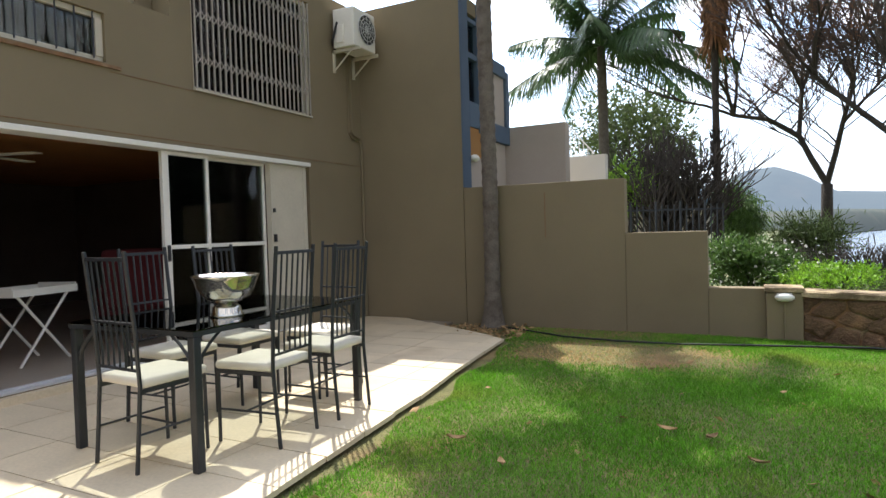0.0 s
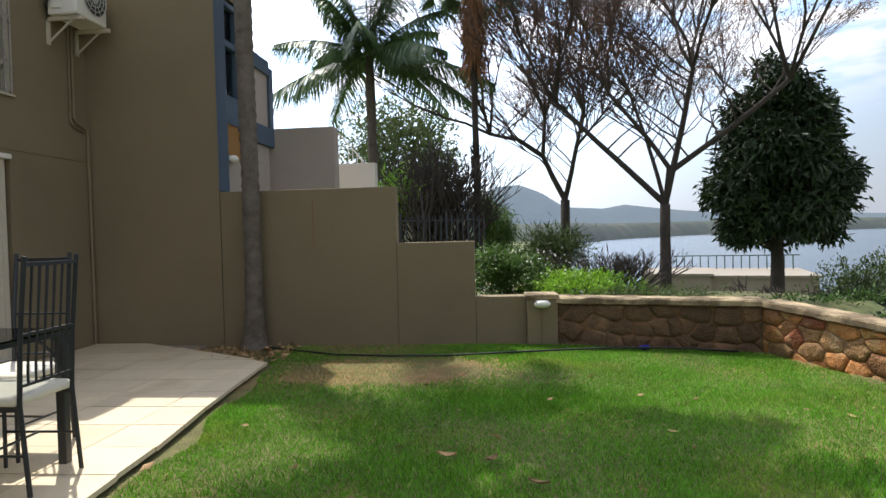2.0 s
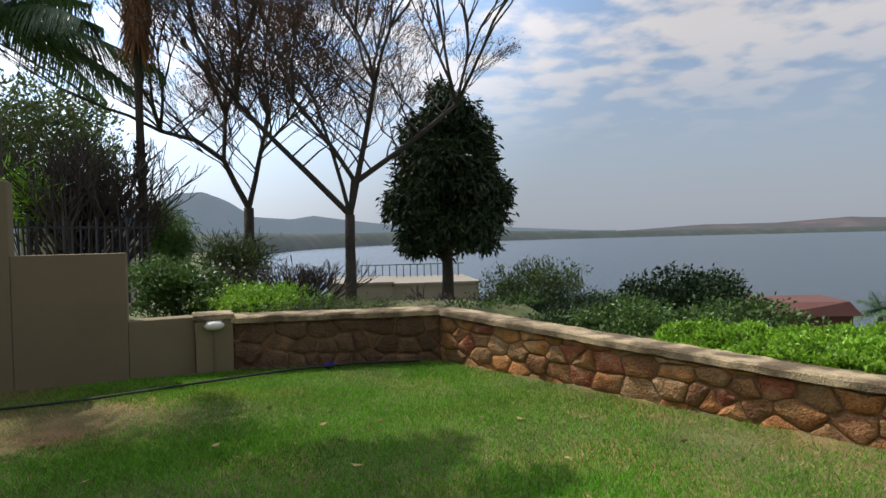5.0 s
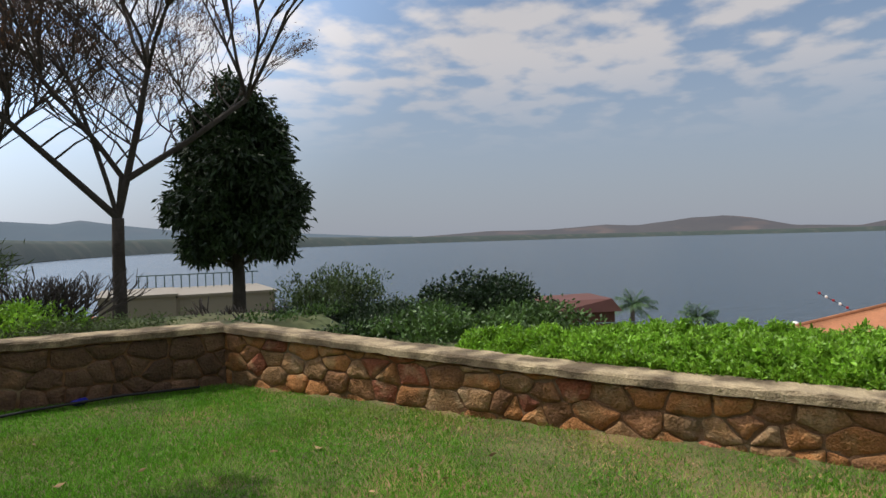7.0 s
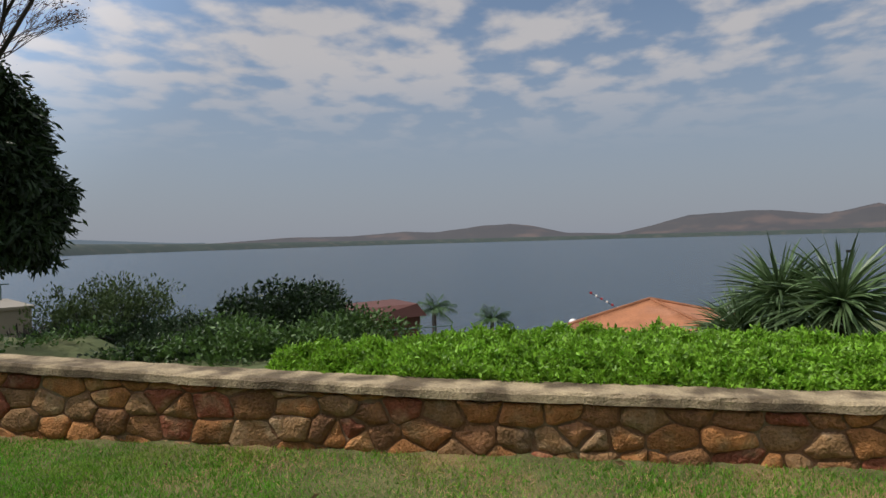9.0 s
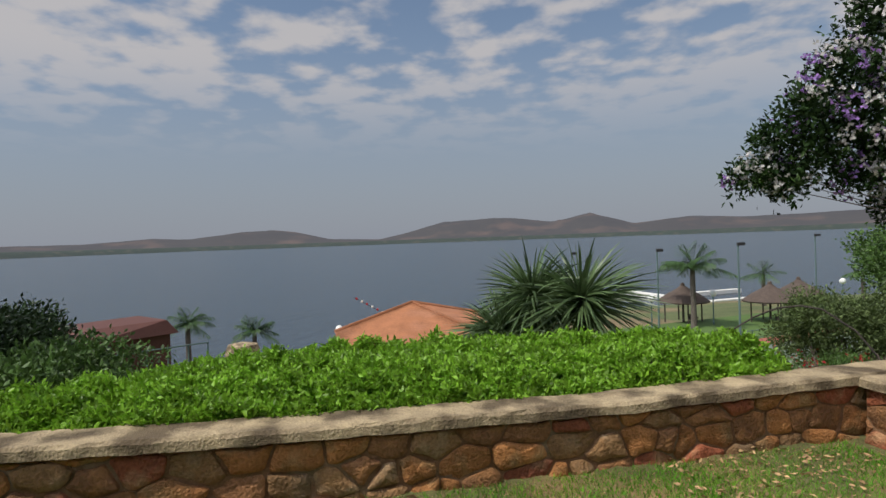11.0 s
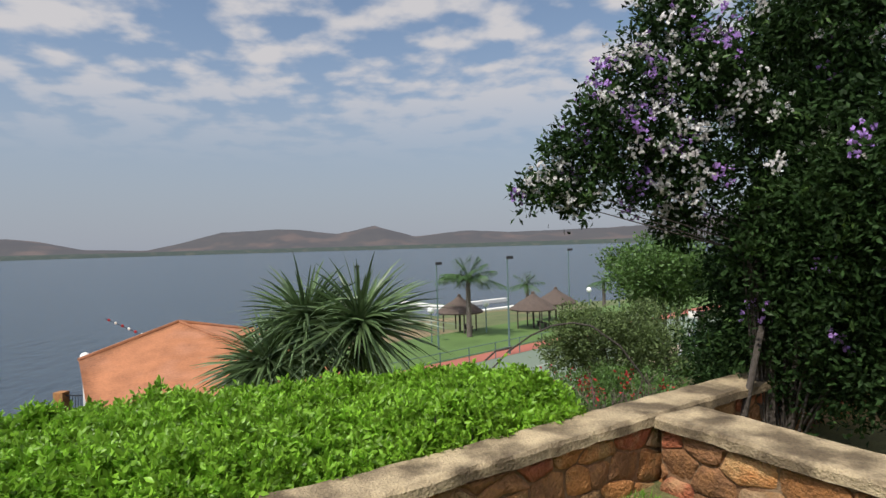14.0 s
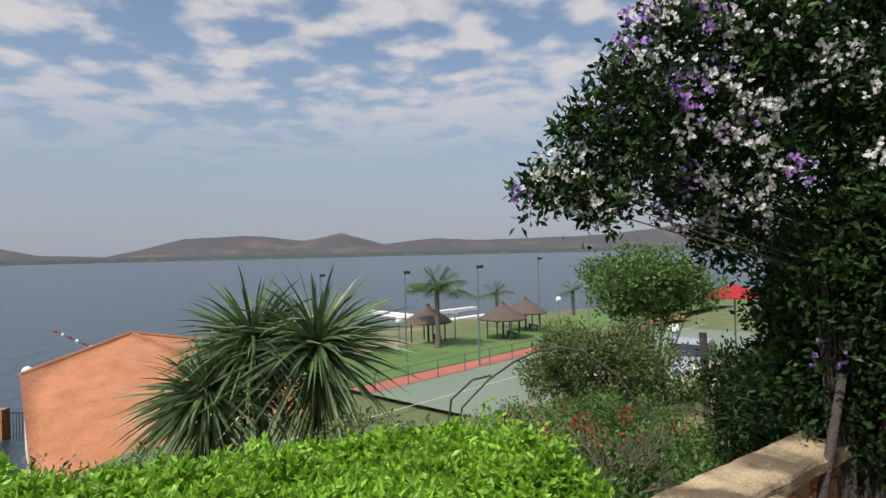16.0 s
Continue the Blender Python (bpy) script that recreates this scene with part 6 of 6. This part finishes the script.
def globe_lamp(x, y, z, h, n=1):
    l = thing("globe_lamp", "white post with a round globe lamp", "lamp", "globe lamps by the lodge", m=pose(x, y, z))
    part("post", tube(bmesh.new(), [(0, 0, -h), (0, 0, 0)], 0.05, 8), M_STEEL, l)
    bm = bmesh.new(); bmesh.ops.create_uvsphere(bm, u_segments=12, v_segments=8, radius=0.27, matrix=Matrix.Translation((0, 0, 0.2)))
    part("globe", bm, M_LAMPW, l, smooth=True)


globe_lamp(41.8, 14.28, -4.92, 3.0)
for x, y in ((46.17, -7.49), (49.31, -12.69), (58.78, -26.6)):
    globe_lamp(x, y, ground_z(x, y) + 2.6, 2.7)
bt = thing("bunting_line", "string of red and white floats on a line", "floats", m=pose(44.93, 12.42, -3.49))
for k in range(7):
    bm = bmesh.new(); bmesh.ops.create_uvsphere(bm, u_segments=8, v_segments=6, radius=0.095, matrix=Matrix.Translation((0.1 * k, -0.36 * k + 1.4, 0.55 - 0.22 * k)))
    part("float", bm, M_PETALR if k % 2 == 0 else M_WHITE, bt)
part("line", tube(bmesh.new(), [(-0.05, 1.6, 0.66), (0.65, -0.9, -0.9)], 0.02, 5), M_IRON, bt)


def court():
    a = Vector((34.67, -8.11, 0)); u = Vector((9.16, -15.36, 0)).normalized(); w = Vector((-u.y, u.x, 0))
    def quad(name, label, s0, s1, t0, t1, z, material, cat):
        v = [a + u * s + w * t for s, t in ((s0, t0), (s1, t0), (s1, t1), (s0, t1))]
        return tagged(pydata(name, [(p.x, p.y, z) for p in v], [(0, 1, 2, 3)], material), label, cat, kind="structure")
    quad("court_pavement", "worn green tennis court surface", -4, 30, -18, 2.5, -5.96, M_COURT, "court")
    quad("court_border_pavement", "brick-red border strip of the court", -4, 40, 2.5, 4.2, -5.95, M_COURTR, "court")
    quad("court_line_trim", "white painted court lines", -12, 34, -1.1, -1.0, -5.95, M_LINE, "line")
    quad("court_side_line_trim", "white painted court side line", 4, 4.1, -12, -1, -5.95, M_LINE, "line")
    quad("lake_lawn_ground", "green lakeside lawn below the court", -4, 60, 4.2, 12.6, -5.93, mat("lake_lawn", (0.085, 0.145, 0.035), 0.9, 0.2, 0.4, 8, 0.4, 0.03), "lawn")
    for x, y, top in ((42.92, -7.26, -0.07), (39.75, -11.28, 0.25), (54.39, -22.38, 0.45), (53.99, -27.25, -0.52), (49.68, -2.28, -0.31)):
        p = Vector((x, y, 0))
        l = thing("floodlight_pole", "tall thin green floodlight pole by the court", "light pole", "court floodlights", m=pose(p.x, p.y, -5.95))
        part("pole", tube(bmesh.new(), [(0, 0, 0), (0, 0, top + 5.95)], [0.075, 0.05], 8), M_STEEL, l)
        part("floodlight", boxes(((-0.22, -0.35, top + 5.93), (0.1, 0.05, top + 6.12)), bevel=0.02), M_TYRE, l)
    fn = thing("court_fence", "low wire fence round the court", "fence")
    pts = [a + u * s + w * 2.45 for s in np.arange(-6, 30, 2.4)]
    for p in pts:
        part("post", tube(bmesh.new(), [(p.x, p.y, -5.95), (p.x, p.y, -4.9)], 0.035, 5), M_STEEL, fn)
    for z in (-4.95, -5.4):
        part("rail", tube(bmesh.new(), [(pts[0].x, pts[0].y, z), (pts[-1].x, pts[-1].y, z)], 0.025, 5), M_STEEL, fn)
    for x, y in ((50.3, -17.17), (54.01, -20.85), (50.96, -10.92)):
        p = Vector((x, y, 0))
        th = thing("thatch_umbrella", "round thatched sun shelter on the lakeside lawn", "shelter", "thatched shelters", m=pose(p.x, p.y, -5.93))
        part("pole", tube(bmesh.new(), [(0, 0, 0), (0, 0, 2.6)], 0.09, 8), M_BARK, th)
        for k in range(4):
            part("post", tube(bmesh.new(), [(1.4 * math.cos(k * 1.57), 1.4 * math.sin(k * 1.57), 0), (1.4 * math.cos(k * 1.57), 1.4 * math.sin(k * 1.57), 1.75)], 0.06, 6), M_BARK, th)
        part("canopy", lathe(bmesh.new(), [(1.95, 1.55), (2.0, 1.65), (1.3, 2.15), (0.5, 2.6), (0.18, 2.85), (0.14, 3.05), (0.02, 3.1)], 20), M_THATCH, th)
        part("bench", boxes(((-0.9, -0.9, 0.4), (0.9, -0.6, 0.48)), ((-0.8, -0.85, 0), (-0.7, -0.65, 0.4)), ((0.7, -0.85, 0), (0.8, -0.65, 0.4))), M_BARK, th)


court()
feather_palm("feather_palm", "feathery palm on the lakeside lawn", (47.72, -10.82, -5.74), 4.3, 0.2, 2.7, 22, 11, 0.75, n=34)
feather_palm("feather_palm", "small feathery palm by the water", (61.16, -20.87, -5.63), 2.6, 0.18, 1.9, 14, 12, 0.6, n=24)
feather_palm("feather_palm", "small feathery palm by the jetty", (65.24, -31.7, -5.98), 2.6, 0.18, 1.9, 12, 13, 0.6, n=24)
feather_palm("feather_palm", "windblown palm at the lake edge below the hedge", (35.33, 21.61, -9.2), 5.9, 0.16, 1.5, 20, 14, 0.55, n=24)
feather_palm("feather_palm", "low palm at the lake edge below the hedge", (38.63, 18.95, -9.2), 4.9, 0.16, 1.5, 20, 15, 0.55, n=24)
dk = thing("jetty", "white floating jetty with finger berths", "jetty", m=pose(0, 0, -8.42))
for a, b, w in (((103, -14.7), (90.4, -19.9), 0.7), ((84.1, -23.1), (88.1, -30.5), 0.6), ((95.8, -24.2), (100, -32), 0.6), ((91, -20.5), (95.4, -23.7), 0.6)):
    a, b = Vector((*a, 0)), Vector((*b, 0))
    s = (b - a).normalized().cross(Vector((0, 0, 1))) * w
    bm = bmesh.new()
    lo = [bm.verts.new(p + Vector((0, 0, -0.15))) for p in (a - s, b - s, b + s, a + s)]
    hi = [bm.verts.new(p + Vector((0, 0, 0.45))) for p in (a - s, b - s, b + s, a + s)]
    bm.faces.new(lo); bm.faces.new(hi)
    for i in range(4):
        bm.faces.new((lo[i], lo[(i + 1) % 4], hi[(i + 1) % 4], hi[i]))
    part("pontoon", bm, M_WHITE, dk)
hb = thing("boathouse", "small maroon-roofed building below the shrubs", "house", m=Matrix.Translation((19.38, 15.38, -1.23)) @ Matrix.Rotation(radians(-30), 4, "Z"))
part("wall", boxes(((-1.0, -1.3, -3.0), (1.6, 0.9, -0.35))), M_ROOFDK, hb)
bm = bmesh.new()
vs = [bm.verts.new(c) for c in ((-1.2, -1.5, -0.35), (1.8, -1.5, -0.35), (1.8, 1.1, -0.1), (-1.2, 1.1, -0.1), (-0.7, -0.9, 0.05), (1.5, -1.3, 0.1), (1.6, 0.8, 0.12), (-0.8, 0.7, 0.1))]
for f in ((0, 1, 5, 4), (1, 2, 6, 5), (2, 3, 7, 6), (3, 0, 4, 7), (4, 5, 6, 7), (3, 2, 1, 0)):
    bm.faces.new([vs[i] for i in f])
part("roof", bm, M_ROOFDK, hb, "dull maroon roof")
tk = thing("stone_tank", "low tan domed tank by the lake fence", "tank", m=pose(33.54, 17.36, -5.67))
part("dome", lathe(bmesh.new(), [(1.3, -3.6), (1.05, -1.0), (1.0, 1.0), (0.85, 1.4), (0.02, 1.55)], 8), M_COPING, tk)


def deck_house():
    """Flat-roofed pale building with a railed roof terrace, down by the water."""
    h = thing("terrace_house", "pale flat-roofed building with a railed roof terrace", "house", m=Matrix.Translation((10.49, 30.82, -2.51)) @ Matrix.Rotation(radians(-16), 4, "Z"))
    part("wall", boxes(((-3.2, 0, -2.5), (0, 5, 1.35))), M_DECK, h)
    part("wall", boxes(((0.002, 0.2, -2.5), (4.6, 6, 1.25))), M_DECK, h)
    part("roof", boxes(((-3.3, -0.1, 1.36), (0.1, 5.1, 1.48)), ((0.101, 0.1, 1.26), (4.7, 6.1, 1.38))), M_DECK, h)
    part("brick_end", boxes(((-3.9, -0.1, -2.5), (-3.21, 0.6, 0.6))), M_ROOF, h, "orange brick end wall")
    for x in np.arange(-1.6, 4.6, 0.42):
        part("baluster", boxes(((x, 5.2, 1.38), (x + 0.06, 5.26, 2.1))), M_STEEL, h)
    part("hand_rail", boxes(((-1.7, 5.19, 2.1), (4.65, 5.27, 2.16))), M_STEEL, h)


deck_house()
fe = thing("iron_fence", "black iron picket fence behind the stepped wall", "fence", m=Matrix.Translation((-1.8, 10.18, 0.23)) @ Matrix.Rotation(radians(33), 4, "Z"))
for k in range(20):
    part("picket", tube(bmesh.new(), [(k * 0.11, 0, 0.1), (k * 0.11, 0, 1.32 + (0.06 if k % 4 == 0 else 0))], 0.012 if k % 4 else 0.02, 5), M_IRON, fe)
for z in (0.5, 1.22):
    part("rail", boxes(((0, -0.012, z), (2.1, 0.012, z + 0.025))), M_IRON, fe)
hh = thing("garden_house", "small low house with a grey roof behind the fence", "house", m=pose(-2.11, 20.92, 0.05))
part("wall", boxes(((-1.5, 0, -1.5), (1.2, 3, 1.75))), M_WALL2, hh)
part("roof", boxes(((-1.9, -0.4, 1.75), (1.6, 3.4, 1.95)), bevel=0.03), M_BLUE, hh, "dark grey roof")
rf = thing("lake_fence", "thin railing near the water", "fence", m=pose(11.27, 14.23, -2.15, 0, 0, -40))
for k in range(14):
    part("post", tube(bmesh.new(), [(k * 0.5, 0, 0), (k * 0.5, 0, 0.9)], 0.02, 5), M_STEEL, rf)
part("rail", tube(bmesh.new(), [(0, 0, 0.88), (6.5, 0, 0.88)], 0.02, 5), M_STEEL, rf)
rr = thing("side_gate", "low stone post with a dark metal gate by the lodge", "gate", m=pose(42.38, 15.12, -9.14, 0, 0, 70))
part("post", boxes(((0.5, -0.3, 0), (1.1, 0.3, 2.3))), M_STONE, rr)
for k in range(8):
    part("bar", tube(bmesh.new(), [(-1.0 + k * 0.18, 0, 0.2), (-1.0 + k * 0.18, 0, 2.1)], 0.02, 5), M_IRON, rr)
part("rail", boxes(((-1.05, -0.02, 2.05), (0.5, 0.02, 2.12))), M_IRON, rr)


# ---- patio tiles ----
def patio():
    p = thing("patio_pavement", "cream square patio tiles with dark joints", "paving", kind="structure")
    part("bed", boxes(((-4.699, -6.0, -0.3), (-2.25, 6.2, -0.028)), ((-4.699, 6.2, -0.3), (-3.3, 7.3, -0.028)), ((-2.25, -6.0, -0.3), (-1.9, 3.3, -0.03))), M_GROUT, p, "dark mortar bed")
    rng = random.Random(2)
    size = 0.6
    for i in range(6):
        for j in range(-6, 23):
            x0, y0 = -4.69 + i * size, -2.1 + j * 0.42
            g = 0.004
            poly = [(x0 + g, y0 + g), (x0 + size - g, y0 + g), (x0 + size - g, y0 + 0.42 - g), (x0 + g, y0 + 0.42 - g)]
            if y0 < -2.5:
                continue
            ex0, ex1 = patio_edge(y0), patio_edge(y0 + 0.42)
            k = (ex1 - ex0) / 0.42
            d = math.hypot(1, k)
            poly = clip_poly(poly, 1 / d, -k / d, (ex0 - k * y0) / d + rng.uniform(-0.012, 0.012))
            if len(poly) >= 3:
                poly = clip_poly(poly, 0.513, 0.858, 4.207 + rng.uniform(-0.02, 0.02))
            if len(poly) >= 3:
                poly = clip_poly(poly, 0, 1, 7.29)
            if len(poly) < 3:
                continue
            n = len(poly)
            cx, cy = sum(q[0] for q in poly) / n, sum(q[1] for q in poly) / n
            tip = rng.uniform(-0.0015, 0.0015)
            v = [(x - cx, y - cy, z + tip) for z in (-0.03, 0.0) for x, y in poly]
            f = [tuple(range(n, 2 * n))] + [(a, (a + 1) % n, n + (a + 1) % n, n + a) for a in range(n)]
            me = bpy.data.meshes.new("tile")
            me.from_pydata(v, [], f)
            ob = link("tile", me, M_TILE, p)
            ob.location = (cx, cy, 0)


patio()


# ---- single stones ----
def lay_stones():
    for w, L, zb, top, size, seed in STONE_JOBS:
        rng = random.Random(seed)
        H = max(top(0), top(L)) - zb
        for cell in stone_cells(L, H, size, rng):
            cell = [(u, min(v + zb, top(u) - 0.012) - zb) for u, v in cell]
            area = 0.5 * abs(sum(a[0] * b[1] - b[0] * a[1] for a, b in zip(cell, cell[1:] + cell[:1])))
            if area < 0.0035:
                continue
            me, cu, cv = stone_mesh(cell, rng, "stone")
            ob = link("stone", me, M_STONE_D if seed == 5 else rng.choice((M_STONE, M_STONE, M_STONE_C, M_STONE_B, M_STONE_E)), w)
            ob.location = (cu, 0.0, cv + zb)


lay_stones()
